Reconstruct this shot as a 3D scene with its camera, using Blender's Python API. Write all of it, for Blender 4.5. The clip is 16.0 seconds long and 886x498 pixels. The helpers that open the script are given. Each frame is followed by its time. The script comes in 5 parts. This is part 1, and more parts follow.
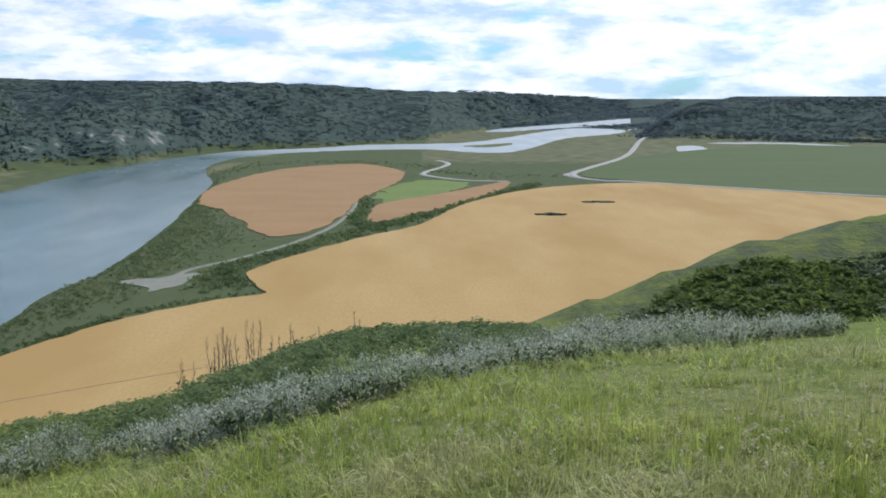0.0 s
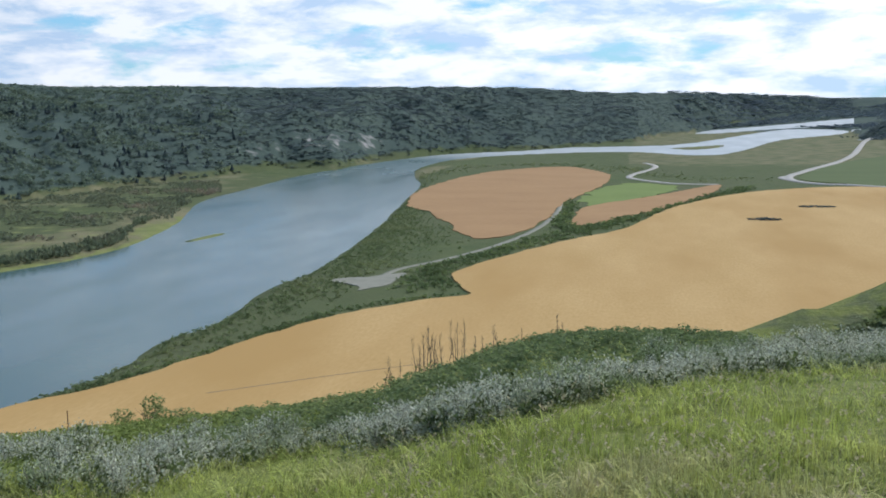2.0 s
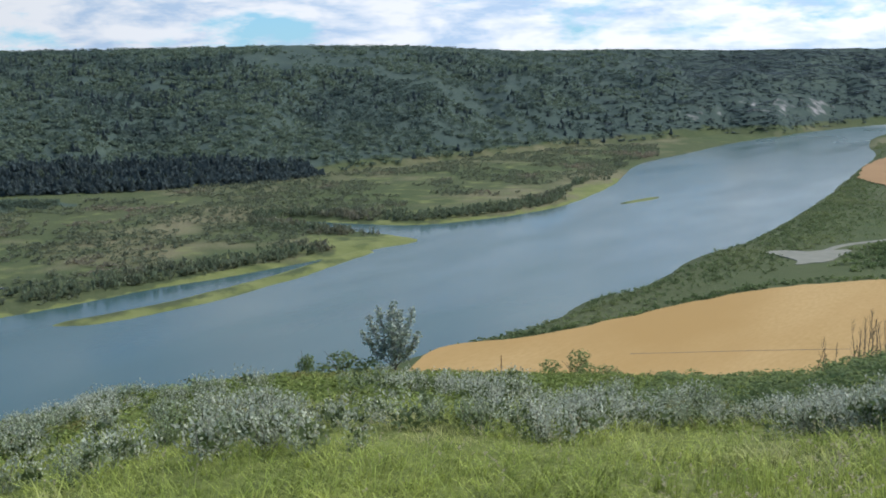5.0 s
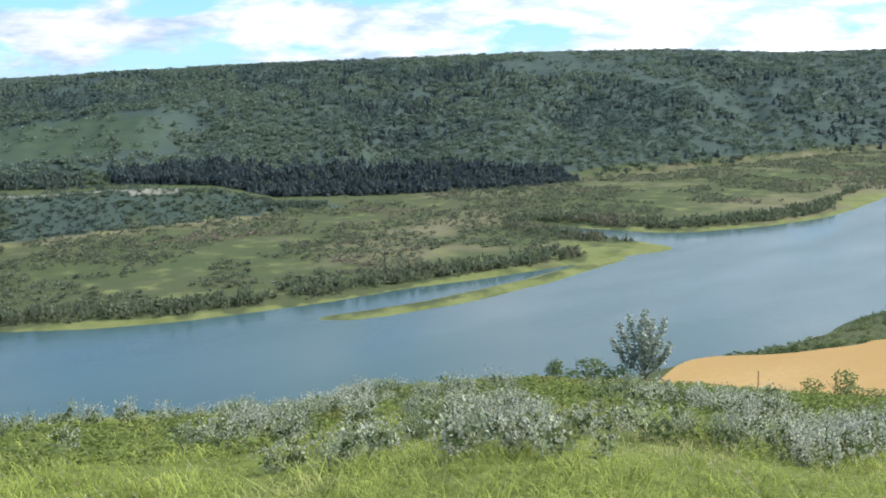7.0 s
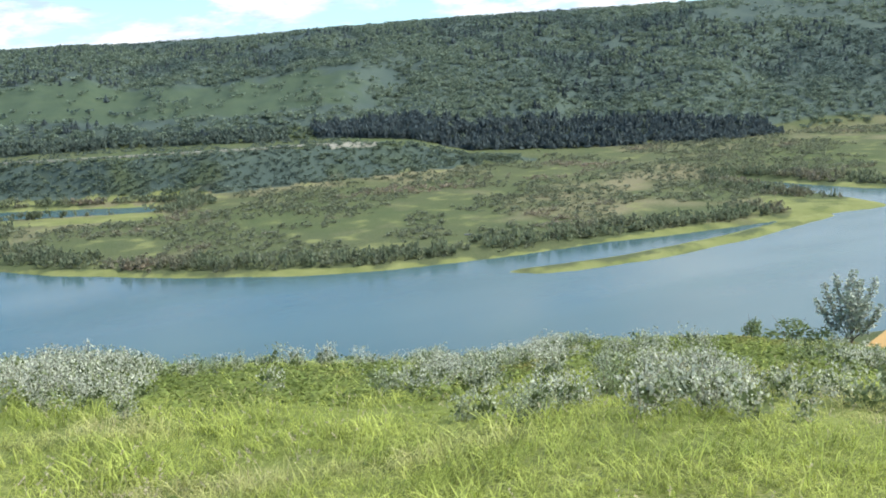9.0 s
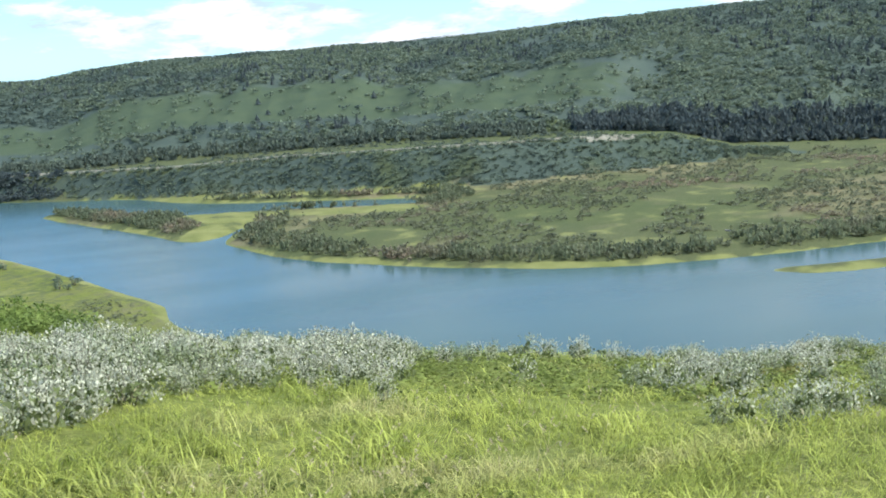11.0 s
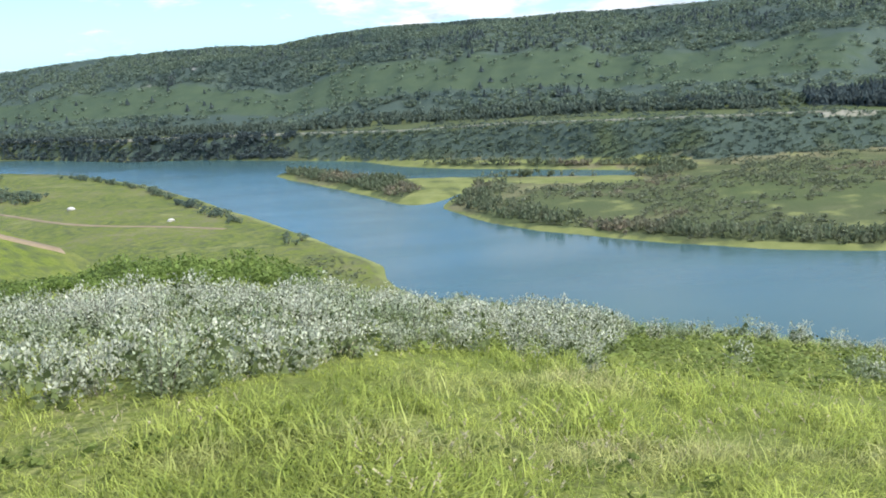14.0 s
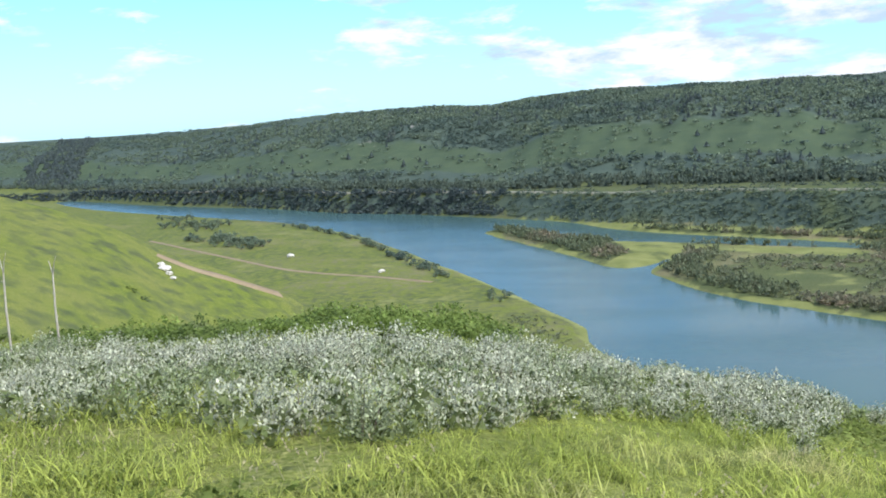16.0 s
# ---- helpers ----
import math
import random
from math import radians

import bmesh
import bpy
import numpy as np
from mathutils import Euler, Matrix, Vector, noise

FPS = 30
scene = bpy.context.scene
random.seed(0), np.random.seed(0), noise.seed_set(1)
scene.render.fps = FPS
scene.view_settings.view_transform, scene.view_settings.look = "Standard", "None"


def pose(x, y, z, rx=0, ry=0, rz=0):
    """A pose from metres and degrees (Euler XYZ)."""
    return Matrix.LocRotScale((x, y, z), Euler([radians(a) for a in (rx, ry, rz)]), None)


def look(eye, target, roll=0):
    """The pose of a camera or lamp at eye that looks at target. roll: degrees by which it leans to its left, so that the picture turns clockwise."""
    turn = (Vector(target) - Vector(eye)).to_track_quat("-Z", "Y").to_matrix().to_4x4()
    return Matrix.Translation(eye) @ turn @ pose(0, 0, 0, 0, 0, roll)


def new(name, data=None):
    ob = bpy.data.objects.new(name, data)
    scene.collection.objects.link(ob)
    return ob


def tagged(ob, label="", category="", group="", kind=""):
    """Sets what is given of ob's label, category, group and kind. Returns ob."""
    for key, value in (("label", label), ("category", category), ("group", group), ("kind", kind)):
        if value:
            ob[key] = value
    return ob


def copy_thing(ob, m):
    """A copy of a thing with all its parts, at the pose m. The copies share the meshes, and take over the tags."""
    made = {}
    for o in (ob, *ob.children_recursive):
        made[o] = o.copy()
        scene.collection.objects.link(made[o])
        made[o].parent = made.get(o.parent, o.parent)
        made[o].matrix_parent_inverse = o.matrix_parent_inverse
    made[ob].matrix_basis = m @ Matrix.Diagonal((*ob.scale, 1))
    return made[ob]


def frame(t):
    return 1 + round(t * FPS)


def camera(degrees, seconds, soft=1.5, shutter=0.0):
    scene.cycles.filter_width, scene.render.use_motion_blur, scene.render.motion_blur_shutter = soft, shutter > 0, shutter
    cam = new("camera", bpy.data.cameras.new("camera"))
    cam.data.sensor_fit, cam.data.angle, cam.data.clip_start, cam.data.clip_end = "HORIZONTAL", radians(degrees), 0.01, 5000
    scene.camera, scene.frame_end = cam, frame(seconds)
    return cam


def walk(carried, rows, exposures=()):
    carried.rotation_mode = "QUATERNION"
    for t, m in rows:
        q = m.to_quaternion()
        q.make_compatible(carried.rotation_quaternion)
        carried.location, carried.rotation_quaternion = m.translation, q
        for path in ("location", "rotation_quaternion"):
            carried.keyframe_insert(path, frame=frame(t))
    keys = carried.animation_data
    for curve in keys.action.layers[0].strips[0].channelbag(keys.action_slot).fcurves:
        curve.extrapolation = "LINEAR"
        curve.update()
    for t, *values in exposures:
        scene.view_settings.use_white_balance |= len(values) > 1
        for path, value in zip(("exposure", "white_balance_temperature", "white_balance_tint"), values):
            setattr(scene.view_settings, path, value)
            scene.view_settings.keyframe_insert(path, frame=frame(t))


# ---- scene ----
cam = camera(47.35, 16.0, soft=1.8)
EYE = Vector((0.0, 0.0, 120.0))
# seconds, yaw, pitch, roll of the hand-held pan from one standing place
PAN = [
    (0.0, 0.0, -8.8, 0.0),
    (0.5, 3.56, -8.7, 0.11),
    (1.0, 6.45, -8.67, 0.57),
    (1.5, 8.78, -8.45, 0.73),
    (2.0, 11.53, -8.55, 0.86),
    (2.5, 14.24, -8.96, 1.67),
    (3.0, 17.12, -9.51, 1.98),
    (3.5, 22.71, -9.85, 2.35),
    (4.0, 28.48, -10.17, 1.81),
    (4.2, 30.3, -10.27, 1.72),
    (6.3, 45.36, -9.59, 0.87),
    (6.5, 47.27, -9.53, 1.26),
    (7.0, 50.26, -9.54, 1.81),
    (7.5, 52.37, -9.92, 2.42),
    (8.0, 55.32, -10.37, 2.7),
    (8.5, 58.13, -11.05, 2.79),
    (9.0, 61.09, -11.72, 3.04),
    (9.5, 64.36, -11.98, 3.09),
    (10.0, 68.72, -11.44, 3.38),
    (10.2, 70.3, -11.28, 3.75),
    (12.3, 81.73, -11.59, 4.46),
    (12.5, 82.64, -11.61, 4.38),
    (13.0, 84.68, -11.64, 4.79),
    (13.5, 86.4, -11.72, 4.85),
    (14.0, 87.93, -11.93, 4.26),
    (14.5, 90.15, -12.18, 3.8),
    (15.0, 94.37, -10.32, 3.78),
    (15.5, 97.27, -8.63, 3.6),
    (16.0, 99.88, -7.78, 3.24),
]
walk(cam, [(t, pose(*EYE, 90 + p, r, y)) for t, y, p, r in PAN],
     exposures=[(0.0, -0.50, 5900, 10), (4.0, -0.53, 5900, 10), (7.0, 0.08, 6100, 10), (9.0, 0.38, 6200, 10), (12.5, 0.39, 6200, 10), (16.0, 0.22, 6200, 10)])

# ---- daylight ----
SUN_BEARING, SUN_HEIGHT = -38.0, 47.0     # degrees left of north, above the horizon
world = bpy.data.worlds.new("summer_sky")
scene.world = world
world.use_nodes = True
wn, wl = world.node_tree.nodes, world.node_tree.links
wn.clear()


def wnode(kind, **values):
    n = wn.new(kind)
    for k, v in values.items():
        n.inputs[k].default_value = v
    return n


sky = wn.new("ShaderNodeTexSky")
sky.sky_type, sky.sun_disc = "NISHITA", False
sky.sun_elevation, sky.sun_rotation = radians(SUN_HEIGHT), radians(-SUN_BEARING)
sky.air_density, sky.dust_density, sky.ozone_density = 1.0, 0.2, 3.0
way = wn.new("ShaderNodeTexCoord")
squash = wn.new("ShaderNodeVectorMath")
squash.operation, squash.inputs[1].default_value = "MULTIPLY", (1.0, 1.0, 3.4)
wl.new(way.outputs["Generated"], squash.inputs[0])
puffs = wnode("ShaderNodeTexNoise", Scale=7.5, Detail=8.0, Roughness=0.58, Distortion=0.15)
wl.new(squash.outputs[0], puffs.inputs["Vector"])
belly = wnode("ShaderNodeTexNoise", Scale=12.0, Detail=6.0, Roughness=0.6, Distortion=0.2)
shift = wn.new("ShaderNodeVectorMath")
shift.operation, shift.inputs[1].default_value = "ADD", (3.1, 1.7, 0.6)
wl.new(squash.outputs[0], shift.inputs[0])
wl.new(shift.outputs[0], belly.inputs["Vector"])
# the cloud deck is closed towards the sun and breaks up away from it
towards = wn.new("ShaderNodeVectorMath")
towards.operation, towards.inputs[1].default_value = "DOT_PRODUCT", (0.34, 0.94, 0.0)
wl.new(way.outputs["Generated"], towards.inputs[0])
lean = wn.new("ShaderNodeMath")
lean.operation, lean.inputs[1].default_value, lean.inputs[2].default_value = "MULTIPLY_ADD", 0.13, 0.035
wl.new(towards.outputs["Value"], lean.inputs[0])
glare = wn.new("ShaderNodeMapRange")
glare.inputs["From Min"].default_value, glare.inputs["From Max"].default_value = 0.1, 1.0
glare.inputs["To Min"].default_value, glare.inputs["To Max"].default_value = 1.0, 1.6
wl.new(towards.outputs["Value"], glare.inputs["Value"])
cover = wn.new("ShaderNodeMath")
cover.operation = "ADD"
wl.new(puffs.outputs["Fac"], cover.inputs[0])
wl.new(lean.outputs[0], cover.inputs[1])
edge = wn.new("ShaderNodeValToRGB")
edge.color_ramp.elements[0].position, edge.color_ramp.elements[1].position = 0.485, 0.585
wl.new(cover.outputs[0], edge.inputs[0])
shade = wn.new("ShaderNodeValToRGB")
shade.color_ramp.elements[0].position, shade.color_ramp.elements[1].position = 0.38, 0.56
shade.color_ramp.elements[0].color = (0.54, 0.68, 0.85, 1)
shade.color_ramp.elements[1].color = (1.0, 1.0, 1.0, 1)
wl.new(belly.outputs["Fac"], shade.inputs[0])
clear_sky, clouds, mixed, sky_out = (wn.new(k) for k in ("ShaderNodeBackground", "ShaderNodeBackground", "ShaderNodeMixShader", "ShaderNodeOutputWorld"))
clear_sky.inputs["Strength"].default_value = 0.148
cool = wn.new("ShaderNodeMix")
cool.data_type, cool.blend_type, cool.inputs[0].default_value = "RGBA", "MULTIPLY", 1.0
cool.inputs[7].default_value = (0.70, 0.98, 1.20, 1)
wl.new(sky.outputs[0], cool.inputs[6])
# pale haze low over the horizon
height = wn.new("ShaderNodeSeparateXYZ")
wl.new(way.outputs["Generated"], height.inputs[0])
low = wn.new("ShaderNodeMapRange")
low.inputs["From Min"].default_value, low.inputs["From Max"].default_value = 0.0, 0.16
low.inputs["To Min"].default_value, low.inputs["To Max"].default_value = 0.6, 0.0
wl.new(height.outputs["Z"], low.inputs["Value"])
haze = wn.new("ShaderNodeMix")
haze.data_type, haze.inputs[7].default_value = "RGBA", (3.3, 5.9, 7.7, 1)
wl.new(low.outputs[0], haze.inputs[0])
wl.new(cool.outputs[2], haze.inputs[6])
wl.new(haze.outputs[2], clear_sky.inputs["Color"])
wl.new(glare.outputs[0], clouds.inputs["Strength"])
wl.new(shade.outputs[0], clouds.inputs["Color"])
wl.new(edge.outputs[0], mixed.inputs[0])
wl.new(clear_sky.outputs[0], mixed.inputs[1])
wl.new(clouds.outputs[0], mixed.inputs[2])
wl.new(mixed.outputs[0], sky_out.inputs[0])
sun = new("sun", bpy.data.lights.new("sun", "SUN"))
sun.data.energy, sun.data.angle, sun.data.color = 4.1, radians(0.6), (1.0, 0.96, 0.90)
b, h = radians(SUN_BEARING), radians(SUN_HEIGHT)
TO_SUN = Vector((-math.sin(b) * math.cos(h), math.cos(b) * math.cos(h), math.sin(h)))
sun.matrix_world = look(EYE + TO_SUN * 300, EYE)

# ---- materials ----
def surface(name, dark, light, scale=1.0, rough=0.9, bump=0.3, fine=12.0, patch=None, patch_scale=0.02, patch_at=(0.5, 0.62),
            spread=0.0, stretch=(1, 1, 1), sheen=0.0, through_light=0.0, bump_size=0.05):
    """Two-scale noise between two colours, patches of a third, with relief; spread varies it from piece to piece."""
    m = bpy.data.materials.new(name)
    m.use_nodes = True
    n, l = m.node_tree.nodes, m.node_tree.links
    bsdf = n["Principled BSDF"]
    bsdf.inputs["Roughness"].default_value = rough
    bsdf.inputs["Specular IOR Level"].default_value = 0.25
    geo = n.new("ShaderNodeNewGeometry")
    mapping = n.new("ShaderNodeMapping")
    mapping.inputs["Scale"].default_value = stretch
    l.new(geo.outputs["Position"], mapping.inputs["Vector"])

    def cloud(size, detail=4.0):
        t = n.new("ShaderNodeTexNoise")
        t.inputs["Scale"].default_value, t.inputs["Detail"].default_value = size, detail
        l.new(mapping.outputs[0], t.inputs["Vector"])
        return t.outputs["Fac"]

    def mix(f, a, c, how="MIX"):
        x = n.new("ShaderNodeMix")
        x.data_type, x.blend_type = "RGBA", how
        for socket, value in ((x.inputs[0], f), (x.inputs[6], a), (x.inputs[7], c)):
            if isinstance(value, (tuple, float)):
                socket.default_value = (*value, 1) if isinstance(value, tuple) else value
            else:
                l.new(value, socket)
        return x.outputs[2]

    def ramp(f, lo, hi):
        r = n.new("ShaderNodeMapRange")
        r.inputs["From Min"].default_value, r.inputs["From Max"].default_value = lo, hi
        l.new(f, r.inputs["Value"])
        return r.outputs[0]

    col = mix(ramp(cloud(scale), 0.32, 0.68), dark, light)
    fine_noise = cloud(scale * fine, 5.0)
    col = mix(0.55, col, mix(ramp(fine_noise, 0.3, 0.7), dark, light))
    if patch:
        col = mix(ramp(cloud(patch_scale, 5.0), *patch_at), col, patch)
    if spread:
        value = n.new("ShaderNodeHueSaturation")
        l.new(ramp(geo.outputs["Random Per Island"], -0.5 / spread + 0.5, 0.5 / spread + 0.5), value.inputs["Value"])
        r = value.inputs["Value"].links[0].from_node
        r.inputs["From Min"].default_value, r.inputs["From Max"].default_value = 0.0, 1.0
        r.inputs["To Min"].default_value, r.inputs["To Max"].default_value = 1.0 - spread, 1.0 + spread
        l.new(col, value.inputs["Color"])
        col = value.outputs[0]
    l.new(col, bsdf.inputs["Base Color"])
    if bump:
        bm_node = n.new("ShaderNodeBump")
        bm_node.inputs["Strength"].default_value, bm_node.inputs["Distance"].default_value = bump, bump_size
        l.new(fine_noise, bm_node.inputs["Height"])
        l.new(bm_node.outputs[0], bsdf.inputs["Normal"])
    if through_light:
        clear = n.new("ShaderNodeBsdfTranslucent")
        l.new(col, clear.inputs["Color"])
        both = n.new("ShaderNodeMixShader")
        both.inputs[0].default_value = through_light
        l.new(bsdf.outputs[0], both.inputs[1])
        l.new(clear.outputs[0], both.inputs[2])
        l.new(both.outputs[0], n["Material Output"].inputs[0])
    return m


def ground_material():
    """One sheet of ground: hill grass, valley meadow, woodland floor, bare earth and lush bank, by the cover stored on it."""
    m = bpy.data.materials.new("ground_cover")
    m.use_nodes = True
    n, l = m.node_tree.nodes, m.node_tree.links
    bsdf = n["Principled BSDF"]
    bsdf.inputs["Roughness"].default_value = 0.95
    bsdf.inputs["Specular IOR Level"].default_value = 0.15
    geo = n.new("ShaderNodeNewGeometry")

    def cloud(size, detail=5.0):
        t = n.new("ShaderNodeTexNoise")
        t.inputs["Scale"].default_value, t.inputs["Detail"].default_value = size, detail
        l.new(geo.outputs["Position"], t.inputs["Vector"])
        r = n.new("ShaderNodeMapRange")
        r.inputs["From Min"].default_value, r.inputs["From Max"].default_value = 0.32, 0.68
        l.new(t.outputs["Fac"], r.inputs["Value"])
        return r.outputs[0]

    def mix(f, a, c):
        x = n.new("ShaderNodeMix")
        x.data_type = "RGBA"
        for socket, value in ((x.inputs[0], f), (x.inputs[6], a), (x.inputs[7], c)):
            if isinstance(value, (tuple, float)):
                socket.default_value = (*value, 1) if isinstance(value, tuple) else value
            else:
                l.new(value, socket)
        return x.outputs[2]

    def cover(name):
        a = n.new("ShaderNodeAttribute")
        a.attribute_name = name
        return a.outputs["Fac"]

    def torn(name, size, lo=0.35, hi=0.65):
        add = n.new("ShaderNodeMath")
        add.operation = "MULTIPLY_ADD"
        l.new(cloud(size), add.inputs[0])
        add.inputs[1].default_value = 0.5
        l.new(cover(name), add.inputs[2])
        r = n.new("ShaderNodeMapRange")
        r.inputs["From Min"].default_value, r.inputs["From Max"].default_value = lo + 0.25, hi + 0.25
        l.new(add.outputs[0], r.inputs["Value"])
        return r.outputs[0]

    big, mid, small = cloud(0.006), cloud(0.05), cloud(0.6)
    meadow = mix(big, mix(mid, (0.068, 0.095, 0.037), (0.103, 0.126, 0.048)), mix(small, (0.077, 0.096, 0.042), (0.117, 0.127, 0.060)))
    hill = mix(mid, mix(small, (0.145, 0.185, 0.032), (0.235, 0.275, 0.058)), mix(cloud(3.0), (0.18, 0.20, 0.055), (0.31, 0.30, 0.115)))
    hill = mix(cloud(11.0), (0.085, 0.115, 0.018), hill)
    # woodland floor leans blue: some distance haze is in its colour
    wood = mix(cloud(0.02), (0.056, 0.082, 0.070), mix(mid, (0.068, 0.095, 0.076), (0.085, 0.115, 0.084)))
    bare = mix(cloud(0.08), (0.22, 0.21, 0.20), (0.40, 0.38, 0.35))
    lush = mix(mid, (0.14, 0.165, 0.05), (0.23, 0.245, 0.09))
    meadow = mix(torn("dry", 0.03, 0.3, 0.8), meadow, mix(small, (0.17, 0.15, 0.085), (0.22, 0.21, 0.11)))
    col = mix(torn("hill", 0.2), meadow, hill)
    col = mix(torn("wood", 0.02), col, wood)
    glade = mix(mid, (0.056, 0.084, 0.050), mix(small, (0.066, 0.096, 0.054), (0.082, 0.112, 0.060)))
    col = mix(torn("glade", 0.03), col, glade)
    col = mix(torn("lush", 0.05), col, lush)
    col = mix(torn("bare", 0.05), col, bare)
    l.new(col, bsdf.inputs["Base Color"])
    bump = n.new("ShaderNodeBump")
    bump.inputs["Strength"].default_value, bump.inputs["Distance"].default_value = 0.6, 0.4
    l.new(cloud(0.9, 6.0), bump.inputs["Height"])
    l.new(bump.outputs[0], bsdf.inputs["Normal"])
    return m


def water_material():
    m = bpy.data.materials.new("river_water")
    m.use_nodes = True
    n, l = m.node_tree.nodes, m.node_tree.links
    bsdf = n["Principled BSDF"]
    bsdf.inputs["IOR"].default_value = 1.33
    geo = n.new("ShaderNodeNewGeometry")
    mapping = n.new("ShaderNodeMapping")
    mapping.inputs["Rotation"].default_value = (0, 0, radians(20))
    mapping.inputs["Scale"].default_value = (1.0, 0.35, 1.0)
    l.new(geo.outputs["Position"], mapping.inputs[0])
    silt = n.new("ShaderNodeTexNoise")
    silt.inputs["Scale"].default_value, silt.inputs["Detail"].default_value = 0.012, 4.0
    l.new(mapping.outputs[0], silt.inputs["Vector"])
    tone = n.new("ShaderNodeValToRGB")
    tone.color_ramp.elements[0].position, tone.color_ramp.elements[1].position = 0.35, 0.65
    tone.color_ramp.elements[0].color, tone.color_ramp.elements[1].color = (0.052, 0.106, 0.108, 1), (0.064, 0.122, 0.121, 1)
    l.new(silt.outputs["Fac"], tone.inputs[0])
    # wind lanes: calmer and rougher streaks
    lanes = n.new("ShaderNodeTexNoise")
    lanes.inputs["Scale"].default_value, lanes.inputs["Detail"].default_value = 0.02, 5.0
    l.new(mapping.outputs[0], lanes.inputs["Vector"])
    gloss = n.new("ShaderNodeMapRange")
    gloss.inputs["From Min"].default_value, gloss.inputs["From Max"].default_value = 0.35, 0.65
    gloss.inputs["To Min"].default_value, gloss.inputs["To Max"].default_value = 0.17, 0.26
    l.new(lanes.outputs["Fac"], gloss.inputs["Value"])
    # braided channels up the valley: choppier, with bright sky reflection painted into the colour
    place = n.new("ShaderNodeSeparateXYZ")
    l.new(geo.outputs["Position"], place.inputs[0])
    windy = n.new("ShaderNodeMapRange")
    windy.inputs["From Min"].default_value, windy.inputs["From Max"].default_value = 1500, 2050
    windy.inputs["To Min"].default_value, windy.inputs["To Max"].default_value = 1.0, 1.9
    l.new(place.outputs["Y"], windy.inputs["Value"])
    glint_reach = n.new("ShaderNodeMapRange")
    glint_reach.inputs["From Min"].default_value, glint_reach.inputs["From Max"].default_value = 1900, 2120
    l.new(place.outputs["Y"], glint_reach.inputs["Value"])
    glint_colour = n.new("ShaderNodeMix")
    glint_colour.data_type, glint_colour.inputs[7].default_value = "RGBA", (0.40, 0.43, 0.43, 1)
    l.new(glint_reach.outputs[0], glint_colour.inputs[0])
    l.new(tone.outputs[0], glint_colour.inputs[6])
    l.new(glint_colour.outputs[2], bsdf.inputs["Base Color"])
    rough = n.new("ShaderNodeMath")
    rough.operation = "MULTIPLY"
    l.new(gloss.outputs[0], rough.inputs[0])
    l.new(windy.outputs[0], rough.inputs[1])
    l.new(rough.outputs[0], bsdf.inputs["Roughness"])
    ripples = n.new("ShaderNodeTexNoise")
    ripples.inputs["Scale"].default_value, ripples.inputs["Detail"].default_value = 0.5, 4.0
    l.new(mapping.outputs[0], ripples.inputs["Vector"])
    bump = n.new("ShaderNodeBump")
    bump.inputs["Strength"].default_value, bump.inputs["Distance"].default_value = 0.20, 0.25
    wave = n.new("ShaderNodeMath")
    wave.operation = "MULTIPLY"
    l.new(ripples.outputs["Fac"], wave.inputs[0])
    l.new(windy.outputs[0], wave.inputs[1])
    l.new(wave.outputs[0], bump.inputs["Height"])
    l.new(bump.outputs[0], bsdf.inputs["Normal"])
    return m


GROUND, WATER = ground_material(), water_material()
WHEAT = surface("ripe_wheat", (0.42, 0.27, 0.095), (0.53, 0.355, 0.15), 0.02, 0.95, 0.5, 20, (0.41, 0.255, 0.087), 0.008, (0.45, 0.65), stretch=(1.6, 0.5, 1))
STUBBLE = surface("reddish_stubble", (0.31, 0.18, 0.080), (0.39, 0.24, 0.11), 0.015, 0.95, 0.5, 20, stretch=(0.6, 1.4, 1))
CROP = surface("green_crop", (0.080, 0.110, 0.036), (0.105, 0.135, 0.046), 0.01, 0.95, 0.5, 25, stretch=(0.4, 1.6, 1))
FRESH = surface("fresh_grass", (0.14, 0.19, 0.050), (0.19, 0.245, 0.065), 0.02, 0.95, 0.4, 20)
GRAVEL = surface("pale_gravel", (0.33, 0.31, 0.27), (0.50, 0.47, 0.42), 0.2, 0.95, 0.4, 15)
WORN = surface("worn_ground", (0.19, 0.19, 0.145), (0.31, 0.30, 0.24), 0.15, 0.95, 0.4, 15)
DIRT = surface("bare_brown_earth", (0.20, 0.15, 0.095), (0.30, 0.24, 0.16), 0.1, 0.95, 0.4, 15)


# ---- shaping tools ----
def away(az, d):
    """The plan position at a bearing (degrees, to the left of north) and distance from the viewpoint."""
    return (-d * np.sin(np.radians(az)), d * np.cos(np.radians(az)))


def table(rows, az):
    rows = sorted(rows)
    return np.interp(az, [r[0] for r in rows], [r[1] for r in rows])


def hash2(i, j, seed):
    v = np.sin(i * 127.1 + j * 311.7 + seed * 74.7) * 43758.5453
    return v - np.floor(v)


def lumps(x, y, size, seed=0, octaves=4, gain=0.5):
    """Smooth random relief, about -1 to 1."""
    total, amount, norm = 0.0, 1.0, 0.0
    for o in range(octaves):
        u, v = np.asarray(x) / size, np.asarray(y) / size
        i, j = np.floor(u), np.floor(v)
        f, g = u - i, v - j
        f, g = f * f * (3 - 2 * f), g * g * (3 - 2 * g)
        a = hash2(i, j, seed + o) * (1 - f) + hash2(i + 1, j, seed + o) * f
        c = hash2(i, j + 1, seed + o) * (1 - f) + hash2(i + 1, j + 1, seed + o) * f
        total = total + amount * (2 * (a * (1 - g) + c * g) - 1)
        norm += amount
        amount *= gain
        size *= 0.5
    return total / norm


def step(lo, hi, v):
    t = np.clip((v - lo) / (hi - lo), 0, 1)
    return t * t * (3 - 2 * t)


